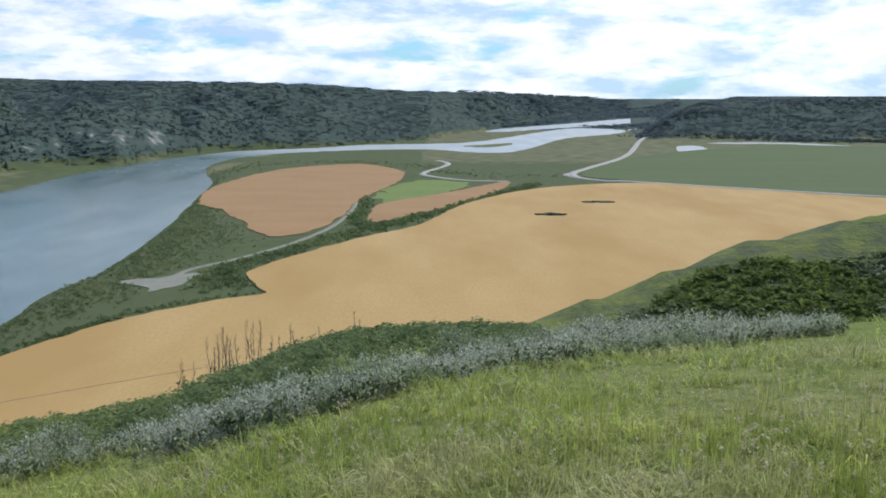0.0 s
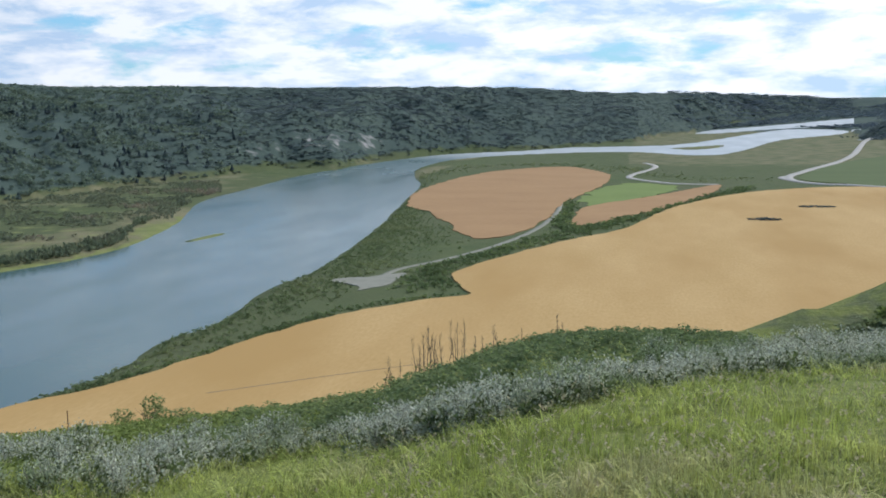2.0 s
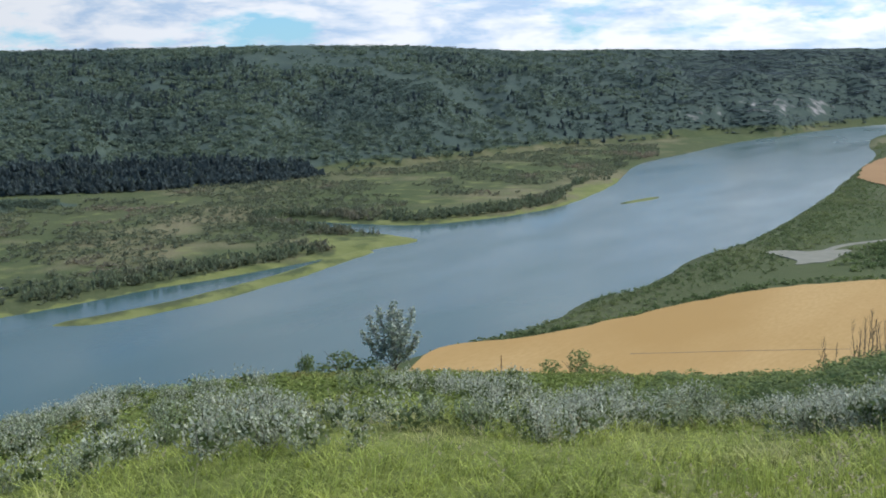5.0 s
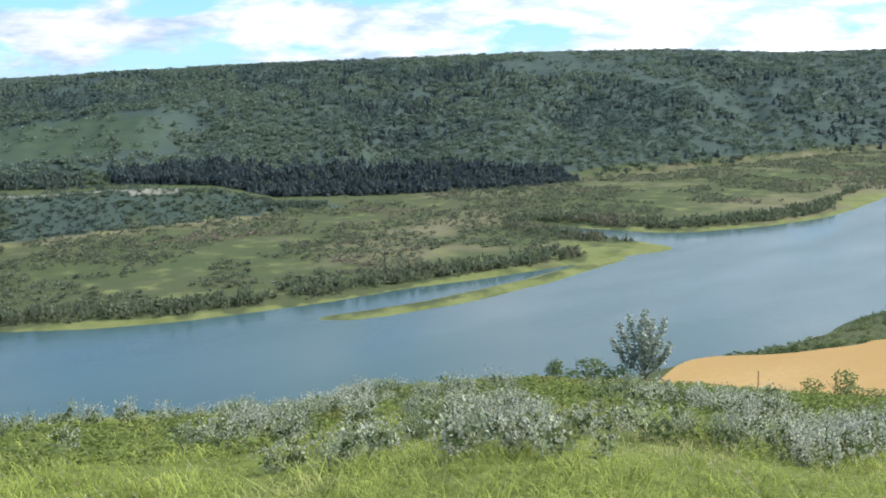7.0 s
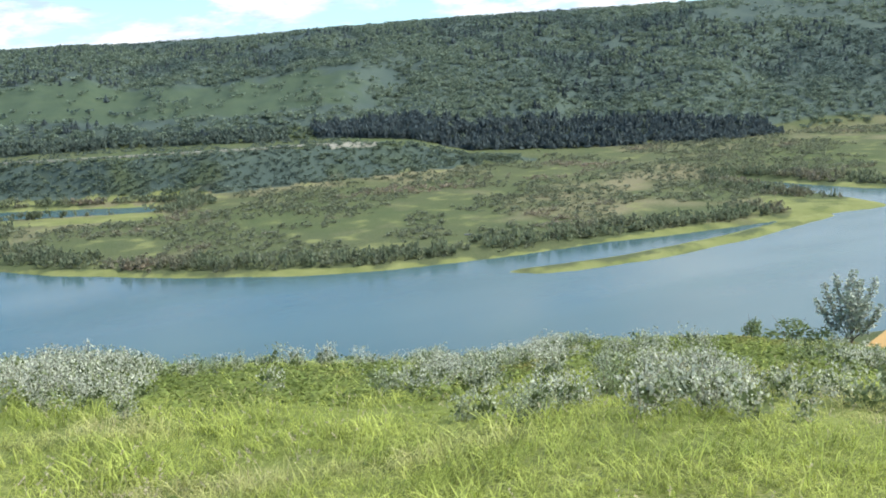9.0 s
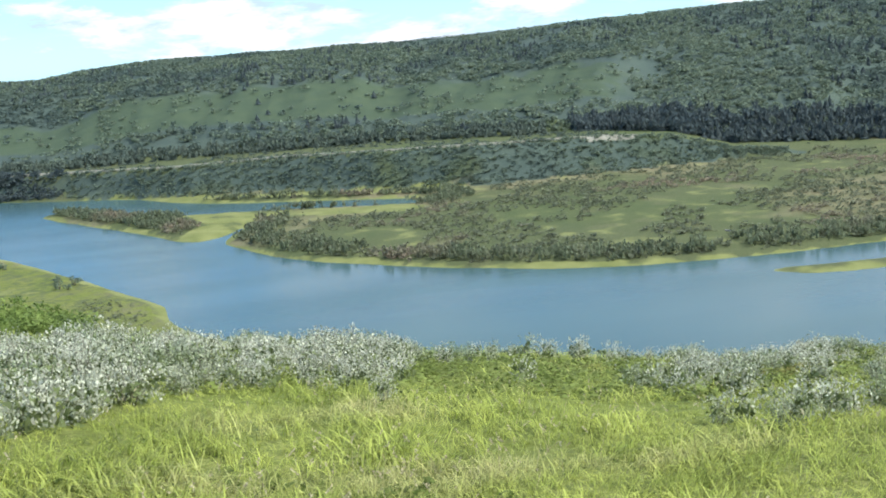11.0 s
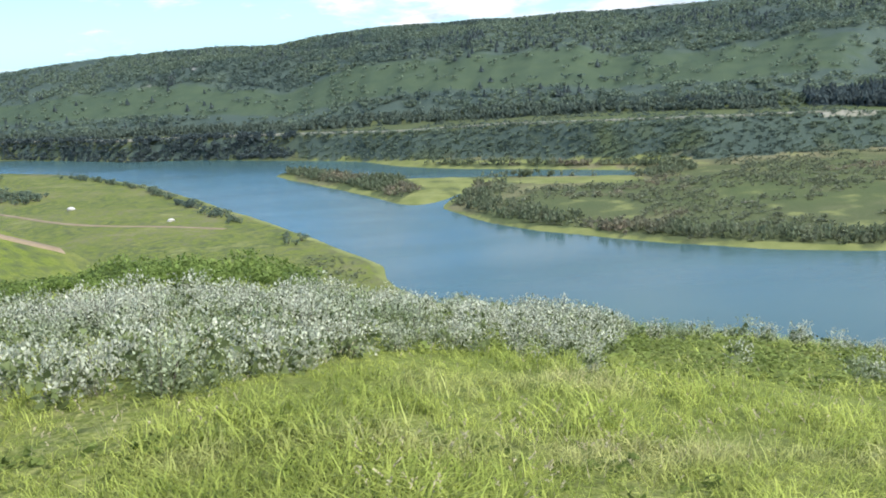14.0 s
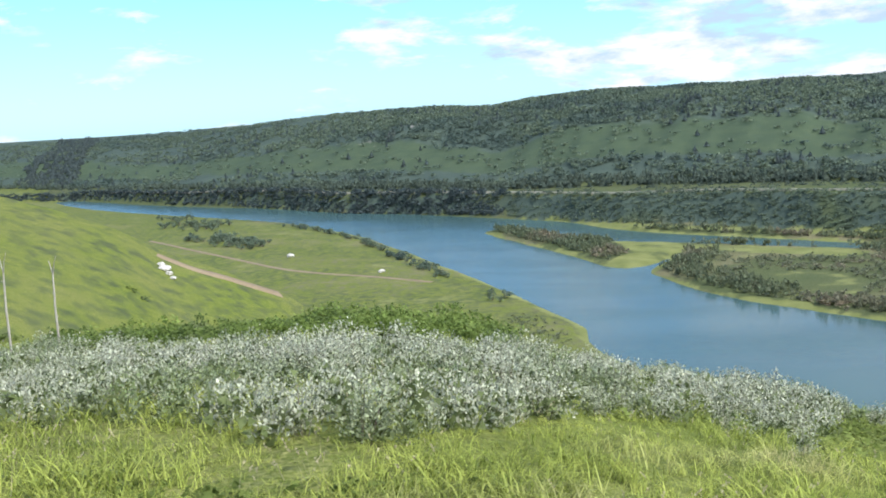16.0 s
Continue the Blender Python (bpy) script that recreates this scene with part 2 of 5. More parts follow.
def rounded(points, per=6, closed=True):
    """A smooth outline through the corners."""
    p = np.array(points, float)
    k = len(p)
    out = []
    for i in range(k if closed else k - 1):
        a, q, c, e = (p[(i + s) % k] if closed else p[min(max(i + s, 0), k - 1)] for s in (-1, 0, 1, 2))
        for s in range(per):
            t = s / per
            out.append(0.5 * (2 * q + (c - a) * t + (2 * a - 5 * q + 4 * c - e) * t * t + (3 * q - a - 3 * c + e) * t ** 3))
    if not closed:
        out.append(p[-1])
    return np.array(out)


def inside_by(x, y, outline):
    """Signed distance to a closed outline, positive inside."""
    best, odd = np.full(x.shape, 1e9), np.zeros(x.shape, bool)
    for (ax, ay), (bx, by) in zip(outline, np.roll(outline, -1, 0)):
        dx, dy = bx - ax, by - ay
        t = np.clip(((x - ax) * dx + (y - ay) * dy) / (dx * dx + dy * dy + 1e-9), 0, 1)
        best = np.minimum(best, (x - ax - t * dx) ** 2 + (y - ay - t * dy) ** 2)
        if ay != by:
            odd ^= ((ay > y) != (by > y)) & (x < dx * (y - ay) / dy + ax)
    return np.where(odd, 1, -1) * np.sqrt(best)


def near_limit(p):
    """Draws what lies kilometres off nearer along its line of sight, so that the whole valley fits in five kilometres."""
    p = np.asarray(p, float)
    v = p - np.array(EYE)
    r = np.linalg.norm(v, axis=-1, keepdims=True)
    s = np.where(r > 2200, 2200 + 2500 * (1 - np.exp(-(np.maximum(r, 2200) - 2200) / 2500)), r)
    return np.array(EYE) + v * (s / np.maximum(r, 1e-6))


def mesh_from(name, verts, faces, material, smooth=False):
    """verts (n, 3); faces (m, 3) or (m, 4) as an array."""
    me = bpy.data.meshes.new(name)
    verts, faces = np.asarray(verts, np.float32), np.asarray(faces, np.int32)
    k = faces.shape[1]
    me.vertices.add(len(verts))
    me.vertices.foreach_set("co", verts.ravel())
    me.loops.add(faces.size)
    me.loops.foreach_set("vertex_index", faces.ravel())
    me.polygons.add(len(faces))
    me.polygons.foreach_set("loop_start", np.arange(0, faces.size, k, dtype=np.int32))
    me.polygons.foreach_set("loop_total", np.full(len(faces), k, np.int32))
    if smooth:
        me.polygons.foreach_set("use_smooth", np.ones(len(faces), bool))
    me.materials.append(material)
    me.update()
    me.validate()
    return me


def part(name, bm, material, parent, label=""):
    me = bpy.data.meshes.new(name)
    bm.to_mesh(me)
    bm.free()
    me.materials.append(material)
    ob = new(name, me)
    ob.parent = parent
    return tagged(ob, label)


# ---- plan of the valley ----
NEAR_BANK = [(-1729, -1077), (-1454, -830), (-1243, -551), (-1133, -396), (-997, -277), (-879, -203), (-772, -143), (-677, -91),
             (-595, -50), (-539, -24), (-490, -14), (-432, 20), (-352, 108), (-298, 205), (-262, 275), (-252, 334), (-236, 400),
             (-241, 456), (-230, 500), (-238, 591), (-232, 668), (-236, 761), (-254, 939), (-284, 1160), (-312, 1369), (-349, 1488),
             (-389, 1700), (-370, 1929), (-291, 2058), (-161, 2150), (-29, 2170), (133, 2058), (325, 2700), (526, 3040), (574, 3319)]
FAR_BANK = [(420, 3420), (110, 2560), (-40, 2400), (-256, 2340), (-390, 2160), (-460, 2000), (-513, 1788), (-530, 1656), (-545, 1486),
            (-537, 1299), (-535, 1183), (-524, 1115), (-487, 999), (-458, 919), (-429, 773), (-438, 684), (-470, 617), (-506, 598),
            (-575, 578), (-540, 564), (-434, 563), (-434, 510), (-447, 414), (-461, 342), (-466, 290), (-487, 210), (-530, 143), (-563, 108)]
ISLAND_BANK = [(-616, 58), (-689, 23), (-722, 18), (-800, 42), (-750, 22), (-736, -8), (-802, -43), (-968, -134), (-974, -98), (-890, -30),
               (-850, 60), (-795, 170), (-825, 175), (-940, 10), (-1042, -64), (-1114, -164), (-1279, -388), (-1430, -668), (-1620, -925), (-1800, -1150)]
RIVER = rounded(NEAR_BANK + FAR_BANK + ISLAND_BANK, 4)
BRAIDS = [rounded(p, 4) for p in (
    [(159, 3319), (470, 3917), (904, 4776), (753, 3917), (424, 3535), (167, 3128)],
    [(525, 2275), (578, 2305), (562, 2140), (580, 2035), (500, 1995), (486, 2055)],
    [(640, 2450), (830, 2450), (965, 2245), (1060, 2200), (940, 2195), (820, 2390), (680, 2400)],
    [(1280, 6700), (1700, 7600), (1500, 7900), (1250, 7300)])]
SPITS = [rounded(p, 4) for p in ([(-437, 271), (-433, 303), (-427, 345), (-428, 385), (-430, 420), (-437, 470), (-438, 503), (-427, 505), (-413, 440), (-409, 397), (-407, 340), (-416, 288)],
                                 [(40, 2300), (90, 2240), (150, 2330), (170, 2440), (120, 2400)],
                                 [(-395, 800), (-386, 850), (-377, 850), (-385, 800)])]

# marshy tongues of yellow-green grass at the water
MARSH = [rounded(p, 4) for p in (
    [(-500, 510), (-463, 545), (-428, 562), (-418, 527), (-421, 470), (-436, 452), (-446, 490)],
    [(-880, -12), (-842, 40), (-790, 46), (-722, 26), (-704, 12), (-742, -14), (-800, 2)],
    [(-868, 6), (-825, 72), (-778, 165), (-738, 158), (-775, 80), (-812, 30)],
    [(-1010, -60), (-948, 28), (-856, 172), (-836, 222), (-850, 226), (-876, 176), (-965, 30), (-1028, -58)],
    [(-470, 930), (-436, 826), (-448, 800), (-480, 900)])]

# bearing, elevation of the skyline
RIM = [(-40, -0.1), (-23.4, -0.17), (-15.9, -0.18), (-14.2, -0.42), (-12.7, -1.1), (-11.6, -1.9), (-10.6, -2.6), (-10.4, -0.35), (-8.7, -0.26), (-6.8, -0.18), (-2.7, 0.04),
       (2.7, 0.19), (7.0, 0.53), (12, 0.65), (20, 0.68), (25, 0.83), (31.5, 0.87), (37.8, 1.28), (45, 1.4), (51, 1.3), (57, 1.26), (65, 1.1),
       (73, 0.8), (78, 0.69), (85, 0.7), (92, 0.73), (95, 0.5), (97, 0.18), (100.5, 0.34), (105.8, 0.25), (111, -0.14), (119, -0.39), (124, -0.45), (150, -0.4)]
# bearing, distance to the foot of the wooded slope, and on to its rim
FOOT = [(-40, 2500), (-23.6, 2705), (-16, 2643), (-10.6, 2600), (-10.4, 6500), (-8.7, 6500), (-6.8, 4800), (-2.7, 3300), (0.8, 2545), (7, 2250), (11.5, 2150), (14.1, 2014), (15.3, 1965),
        (17.7, 1735), (20.5, 1745), (22, 1682), (25.6, 1555), (28.6, 1490), (31, 1400), (34, 1320), (38, 1235), (46, 1090), (54, 1060), (60, 1010), (67, 1010), (73, 1000), (85, 1090), (97, 1190), (109, 1420), (118, 1830), (124, 2300), (150, 2600)]
CREST = [(-40, 3300), (-16, 3300), (-10.6, 2900), (-10.4, 8200), (-8.7, 8200), (-6.8, 6200), (-2.7, 4300), (0.8, 3300), (13.5, 2650), (25, 2400), (38, 1950), (46, 1800),
         (60, 1750), (85, 1850), (97, 1950), (109, 2350), (118, 2900), (124, 3500), (150, 4000)]
# river terrace with the bluff below it: bearing, foot distance; bearing, height
BLUFF = [(55, 960), (61, 930), (67, 885), (74, 866), (80, 900), (85, 955), (90, 985), (97, 1112), (106, 1270), (115, 1590), (120, 1880), (150, 2300)]
BENCH = [(54, 0), (60, 8), (63, 22), (67, 27), (74, 29), (80, 28), (85, 26), (97, 21), (109, 21), (118, 12.5), (124, 8), (150, 8)]
# the near hill: bearing, elevation and distance of its brow
BROW = [(-30, -11.2), (-24, -11.9), (-16.5, -12.9), (-10.3, -13.5), (-3.8, -13.5), (1, -13.5), (5, -13.7), (8.6, -14.5), (12, -15.6), (15.2, -16.8), (20, -17.4), (25, -17.5),
        (30, -17.5), (37, -17.35), (45, -17.1), (53, -17.4), (60, -18.1), (67, -17.9), (72, -17.35), (77, -17.2), (81, -16.4), (86, -15.9), (90, -15.2), (93.6, -14.4),
        (97, -13.6), (100, -12.9), (106, -12.2), (116, -11.9), (124, -11.4), (135, -10)]
BROW_AT = [(-30, 38), (-10, 42), (0, 52), (12, 56), (20, 54), (37, 48), (60, 46), (85, 48), (100, 54), (124, 52), (135, 48)]
DROP = 3.2     # the slope lies this far under the eye; the viewpoint itself is a small rise
SPUR = [(-40, -4.5), (-23.8, -6.2), (-19.2, -7.2), (-15.4, -8.45), (-11.75, -10.15), (-8.3, -11.5), (-5.4, -12.55), (-3.1, -13.3), (-1, -15), (2, -22), (150, -60)]
KNOLL = [(90, -40), (104, -16), (107, -11.5), (109.6, -9.5), (112.6, -8.1), (116.1, -6.55), (118.4, -5.15), (121.1, -4.0), (123.8, -3.0), (135, -1.5), (150, -1)]


def lay(x, y):
    """Height of the ground and its covers at plan positions."""
    d = np.hypot(x, y) + 1e-6
    az = np.degrees(np.arctan2(-x, y))
    az = np.where(az < -120, az + 360, az)
    # valley floor and river bed
    river = inside_by(x, y, RIVER)
    for s in SPITS:
        river = np.minimum(river, -inside_by(x, y, s))
    for s in BRAIDS:
        river = np.maximum(river, inside_by(x, y, s))
    river = river + lumps(x, y, 30, 5, 3) * 2.2
    floor_z = 3.7 + 0.25 * lumps(x, y, 60, 1)
    z = np.where(river > 0, -0.25 - np.clip(river / 10, 0, 1) * 2, np.clip(-river / 7, 0, 1) * floor_z * np.clip(0.35 - river / 90, 0, 1) + 0.02 * np.minimum(-river, 8))
    east = (x > -330) & (y > 250)
    z = np.where(east & (river < -6), np.maximum(z, np.minimum(3.7, -river * 0.3)), z)
    # low gravelly land between the braided channels
    z = np.where((y > 1880) & (river < 0), np.minimum(z, 0.5 + np.maximum(-river - 6, 0) * 0.03), z)
    # terrace above the bluff
    bluff, bench = table(BLUFF, az), table(BENCH, az)
    bluff = bluff + 10 * lumps(x, y, 90, 21, 3)
    z = z + np.where(az > 54, step(0, 1, (d - bluff) / np.maximum(bench * 1.5, 4)) * bench, 0)
    # wooded valley side
    foot, crest = table(FOOT, az), table(CREST, az)
    top = 119 + crest * np.tan(np.radians(table(RIM, az)))
    gully = lumps(az * 14 + d * 0.10, d * 0.10, 60, 31, 4) * 40 + lumps(x, y, 300, 33, 4) * 26
    s = np.clip((d - foot) / (crest - foot), 0, 1)
    climb = s ** 0.85
    base = np.minimum(np.maximum(z, 3), 40)
    # side valleys cut into the bluffs above the outer bend
    spurs = 1 - 2.4 * np.abs(lumps(az * 26 - d * 0.16 + 70 * lumps(x, y, 260, 35, 3), d * 0.22, 130, 37, 4))
    cut_in = (step(4, 12, az) - step(30, 42, az)) * spurs * 24
    side = base + (top - base) * climb + (gully * 0.62 + cut_in) * 4 * s * (1 - s)
    z = np.where(d > foot, side, z)
    beyond = 3 + step(6000, 8200, d) * (113 - d * math.tan(radians(0.32)))
    z = np.where(d > crest, np.maximum(beyond, top - (d - crest) * 0.06), z)
    # the near hill falls from the viewpoint over its brow
    el, at = np.tan(np.radians(-table(BROW, az))), table(BROW_AT, az)
    c, a = DROP / at ** 2, el - 2 * DROP / at
    edge_d = np.maximum((0.50 - a) / (2 * c), at * 1.1)
    fall = np.where(d < edge_d, a * d + c * d * d, a * edge_d + c * edge_d ** 2 + (a + 2 * c * edge_d) * (d - edge_d))
    hill = 120 - DROP - fall + (DROP - 1.6) * np.exp(-(d / 1.6) ** 2) + lumps(x, y, 9, 41, 3) * 0.22 * step(2, 12, d) + lumps(x, y, 45, 43, 3) * 2.0 * step(45, 110, d)
    spur_at = np.interp(az, [-40, -24, -3, 5], [150, 165, 120, 100])
    ridge = 120 + spur_at * np.tan(np.radians(table(SPUR, az)))
    spur = ridge - np.where(d < spur_at, 0.20 * (spur_at - d) + 0.0011 * (spur_at - d) ** 2, 0.30 * (d - spur_at) + 0.0006 * (d - spur_at) ** 2) + lumps(x, y, 30, 47, 3) * 1.2 * step(1, 30, np.abs(d - spur_at))
    knoll_at = 330.0
    ridge = 120 + knoll_at * np.tan(np.radians(table(KNOLL, az)))
    knoll = ridge - np.where(d < knoll_at, 0.16 * (knoll_at - d) + 0.0003 * (knoll_at - d) ** 2, 0.22 * (d - knoll_at) + 0.0008 * (d - knoll_at) ** 2) + lumps(x, y, 40, 49, 3) * 0.8
    rear = 118.4 + 0.05 * d + lumps(x, y, 60, 45) * 1.5 * step(10, 60, d)
    w = np.maximum(step(134, 165, az), step(-28, -55, az))
    slope = np.maximum(np.maximum(hill, spur), knoll)
    front = np.maximum(z, slope)
    z_all = front * (1 - w) + np.minimum(rear, 150) * w
    covers = {
        "hill": ((slope > z + 0.5) | (w > 0.5)).astype(float) * np.where(d < 75, 1.0, np.where(az < 25, 0.48, 0.58)),
        "wood": np.where(d > foot, step(0.0, 0.06, s), 0.0) + step(3000, 3500, d) * (d < foot),
        "lush": step(-1, -0.35, river / np.maximum(3.0, 8 + 14 * lumps(x, y, 50, 65, 3))) * (x < -330) * (d < 1080) * (z_all < 4) * (0.8 + 0.5 * lumps(x, y, 40, 67, 3)),
        "bare": np.zeros_like(d),
        "dry": np.clip(0.25 + 0.9 * lumps(x, y * 0.5, 70, 69, 3), 0, 1) * (x < -330) * (z_all < 7) + 0.55 * (x > -40) * step(1600, 1750, y) * (d < 3600),
    }
    # a grassy strip between the terrace wood and the forest
    strip = step(0.10, 0.14, s) * (1 - step(0.30, 0.42, s)) * step(62, 70, az)
    covers["glade"] = 0.85 * strip
    for b_at, b_el, b_w, b_h, gain in ((18.3, -2.3, 1.9, 0.8, 0.38), (15.6, -2.5, 1.3, 0.6, 0.34), (21.8, -2.7, 1.2, 0.5, 0.36), (104.2, -1.55, 0.7, 0.22, 0.6), (101.6, -0.75, 0.5, 0.16, 0.6), (102.9, -1.2, 0.25, 0.12, 0.6)):
        look_el = np.degrees(np.arctan2(z_all - 120, d))
        covers["bare"] = np.maximum(covers["bare"], np.exp(-((az - b_at) / b_w) ** 2 - ((look_el - b_el) / b_h) ** 2) * (gain + 0.8 * lumps(az * 130 + d * 0.25, d * 0.03, 24, 61, 3)) * (d > foot))
    covers["cut"] = river
    covers["dry"] = np.maximum(covers["dry"], 0.45 * (step(24, 28, az) - step(46, 54, az)) * step(-230, -60, d - foot) * (d < foot + 20))
    covers["lush"] = np.maximum(covers["lush"], 0.30 * (lumps(x, y, 55, 99, 4) + 0.25 * lumps(x, y, 240, 98, 2) < -0.06) * (x < -400) * (z_all < 6) * ~(river > -4) * (d < foot - 60))
    covers["marsh"] = np.zeros_like(d)
    for m_line in MARSH:
        covers["marsh"] = np.maximum(covers["marsh"], step(-5, 3, inside_by(x, y, m_line) + 4 * lumps(x, y, 18, 64, 3)) * (river < 0))
    covers["lush"] = np.maximum(covers["lush"], covers["marsh"] * (0.75 + 0.5 * lumps(x, y, 25, 66, 3)))
    for s_line in SPITS:
        covers["marsh"] = np.maximum(covers["marsh"], inside_by(x, y, s_line) > -6)
        covers["lush"] = np.maximum(covers["lush"], (inside_by(x, y, s_line) > -4) * (0.45 + 0.5 * lumps(x, y, 12, 63, 3)))
    covers["wood"] = np.maximum(covers["wood"], 0.7 * (az > 56) * (d > bluff - 3) * (d < bluff + 1.55 * bench))
    covers["near_flat"] = y < np.interp(x, [-1729, -1243, -997, -772, -595, -490, -330], [-1077, -551, -277, -143, -50, -14, 150])
    covers["hill"] = np.maximum(covers["hill"], 0.54 * covers["near_flat"] * (x < -200))
    return z_all, covers, slope - z, s


# ---- the ground, one sheet to the horizon ----
bearings = np.concatenate([np.arange(-28, 129, 0.26), np.arange(129, 332, 2.0)])
rings = np.concatenate([[0.01, 0.6], np.geomspace(1.2, 160, 75), np.geomspace(163, 2600, 250), np.geomspace(2640, 12000, 55)])
AZ, DD = np.meshgrid(bearings, rings)
GX, GY = away(AZ, DD)
GZ, COVER, _, _ = lay(GX, GY)
nr, nb = AZ.shape
idx = np.arange(nr * nb).reshape(nr, nb)
nxt = np.roll(idx, -1, 1)
quads = np.stack([idx[:-1], idx[1:], nxt[1:], nxt[:-1]], -1).reshape(-1, 4)
points = near_limit(np.stack([GX, GY, GZ], -1).reshape(-1, 3))
points = np.vstack([points, [[0.0, 0.0, GZ[0].mean()]]])
fan = np.stack([np.full(nb // 2, nr * nb), idx[0, 0::2], idx[0, 1::2], np.roll(idx[0, 0::2], -1)], -1)
quads = np.concatenate([quads, fan])
ground_mesh = mesh_from("ground", points, quads[:, ::-1], GROUND, True)
for key in ("hill", "wood", "lush", "bare", "dry", "glade"):
    ground_mesh.attributes.new(key, "FLOAT", "POINT").data.foreach_set("value", np.append(COVER[key].ravel(), COVER[key][0, 0]).astype(np.float32))
ground = tagged(new("ground", ground_mesh), "grassy hill, flat valley floor and wooded valley sides", "ground", kind="structure")

wa, wd = np.meshgrid(np.linspace(-40, 150, 120), np.geomspace(120, 9500, 90))
wx, wy = away(wa, wd)
wi = np.arange(wa.size).reshape(wa.shape)
water_faces = np.stack([wi[:-1, :-1], wi[:-1, 1:], wi[1:, 1:], wi[1:, :-1]], -1).reshape(-1, 4)
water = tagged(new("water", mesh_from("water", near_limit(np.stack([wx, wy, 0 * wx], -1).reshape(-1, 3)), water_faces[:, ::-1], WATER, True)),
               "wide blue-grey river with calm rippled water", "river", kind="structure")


# ---- fields and roads on the valley floor ----
FIELDS, LINES = [], []


def slab(name, outline, z, height, material, label, category, ragged=1.5, kind="structure", per=6):
    """A standing crop or a surface laid on the floor: flat top, real edge."""
    p = rounded(outline, per)
    FIELDS.append(p)
    fine = []
    for q, r in zip(p, np.roll(p, -1, 0)):
        k = max(1, int(np.hypot(*(r - q)) / 6))
        fine += [q + (r - q) * i / k for i in range(k)]
    p = np.array(fine)
    p = p + np.stack([lumps(p[:, 0], p[:, 1], 14, 71, 3), lumps(p[:, 0], p[:, 1], 14, 72, 3)], -1) * ragged
    bm = bmesh.new()
    top = [bm.verts.new(v) for v in near_limit(np.column_stack([p, np.full(len(p), z + height)]))]
    low = [bm.verts.new(v) for v in near_limit(np.column_stack([p, np.full(len(p), z - 4.2)]))]
    face = bm.faces.new(top)
    for i in range(len(top)):
        j = (i + 1) % len(top)
        bm.faces.new((top[i], low[i], low[j], top[j]))
    bmesh.ops.triangulate(bm, faces=[face])
    bmesh.ops.recalc_face_normals(bm, faces=bm.faces)
    me = bpy.data.meshes.new(name)
    bm.to_mesh(me)
    bm.free()
    me.materials.append(material)
    return tagged(new(name, me), label, category, kind=kind)


def track(name, line, width, z, material, label, category="road"):
    """A strip of road along a line on the plan."""
    p = rounded(line, 8, False)
    LINES.append(p)
    t = np.gradient(p, axis=0)
    t /= np.linalg.norm(t, axis=1, keepdims=True)
    side = np.stack([-t[:, 1], t[:, 0]], -1)
    w = width * (1 + 0.18 * lumps(p[:, 0], p[:, 1], 20, 81, 3))[:, None] / 2
    k = len(p)
    rows = [np.column_stack([p + side * w * s, np.full(k, z + dz)]) for s, dz in ((-1.3, -2.4), (-1, 0), (0, 0.12), (1, 0), (1.3, -2.4))]
    v = near_limit(np.concatenate(rows))
    f = [(r * k + i, r * k + i + 1, (r + 1) * k + i + 1, (r + 1) * k + i) for r in range(4) for i in range(k - 1)]
    return tagged(new(name, mesh_from(name, v, f, material)), label, category, kind="structure")


def draped(name, line, width, lift, material, label, category="track"):
    """A worn strip that follows the ground."""
    p = rounded(line, 10, False)
    t = np.gradient(p, axis=0)
    t /= np.linalg.norm(t, axis=1, keepdims=True)
    side = np.stack([-t[:, 1], t[:, 0]], -1)
    w = width * (1 + 0.25 * lumps(p[:, 0], p[:, 1], 25, 83, 3))[:, None] / 2
    k = len(p)
    rows = []
    for q, dz in ((-1.3, -0.6), (-1, lift), (0, lift + 0.1), (1, lift), (1.3, -0.6)):
        r = p + side * w * q
        rows.append(np.column_stack([r, lay(r[:, 0], r[:, 1])[0] + dz]))
    f = [(r * k + i, r * k + i + 1, (r + 1) * k + i + 1, (r + 1) * k + i) for r in range(4) for i in range(k - 1)]
    return tagged(new(name, mesh_from(name, near_limit(np.concatenate(rows)), f, material)), label, category, kind="structure")


slab("wheat_field", [(-234, 298), (-241, 333), (-219, 365), (-202, 413), (-182, 471), (-164, 512), (-126, 558), (-104, 577), (-112, 600), (-126, 646), (-107, 712), (-66, 806),
                     (-22, 883), (28, 1067), (114, 1225), (238, 1303), (326, 1248), (490, 1113), (640, 980), (700, 750), (560, 480), (300, 330), (50, 230), (-120, 205), (-185, 225), (-218, 262)],
     4.0, 0.9, WHEAT, "ripe golden wheat field on the valley floor", "field", 2.5)
slab("stubble_field", [(-258, 1067), (-284, 1263), (-245, 1546), (-134, 1660), (-60, 1490), (-63, 1303), (-91, 1095), (-98, 923), (-116, 832), (-145, 819), (-180, 902), (-221, 1004)],
     4.0, 0.5, STUBBLE, "reddish brown stubble field beside the river", "field", 5)
slab("stubble_strip", [(-70, 985), (-62, 1067), (11, 1190), (83, 1328), (73, 1225), (-2, 1014), (-61, 905)], 4.0, 0.5, STUBBLE, "narrow reddish brown stubble strip", "field", 4)
slab("pasture", [(-74, 1157), (-48, 1328), (12, 1345), (33, 1263), (-15, 1135), (-62, 1077)], 4.0, 0.3, FRESH, "bright green pasture between stubble fields", "field", 14)
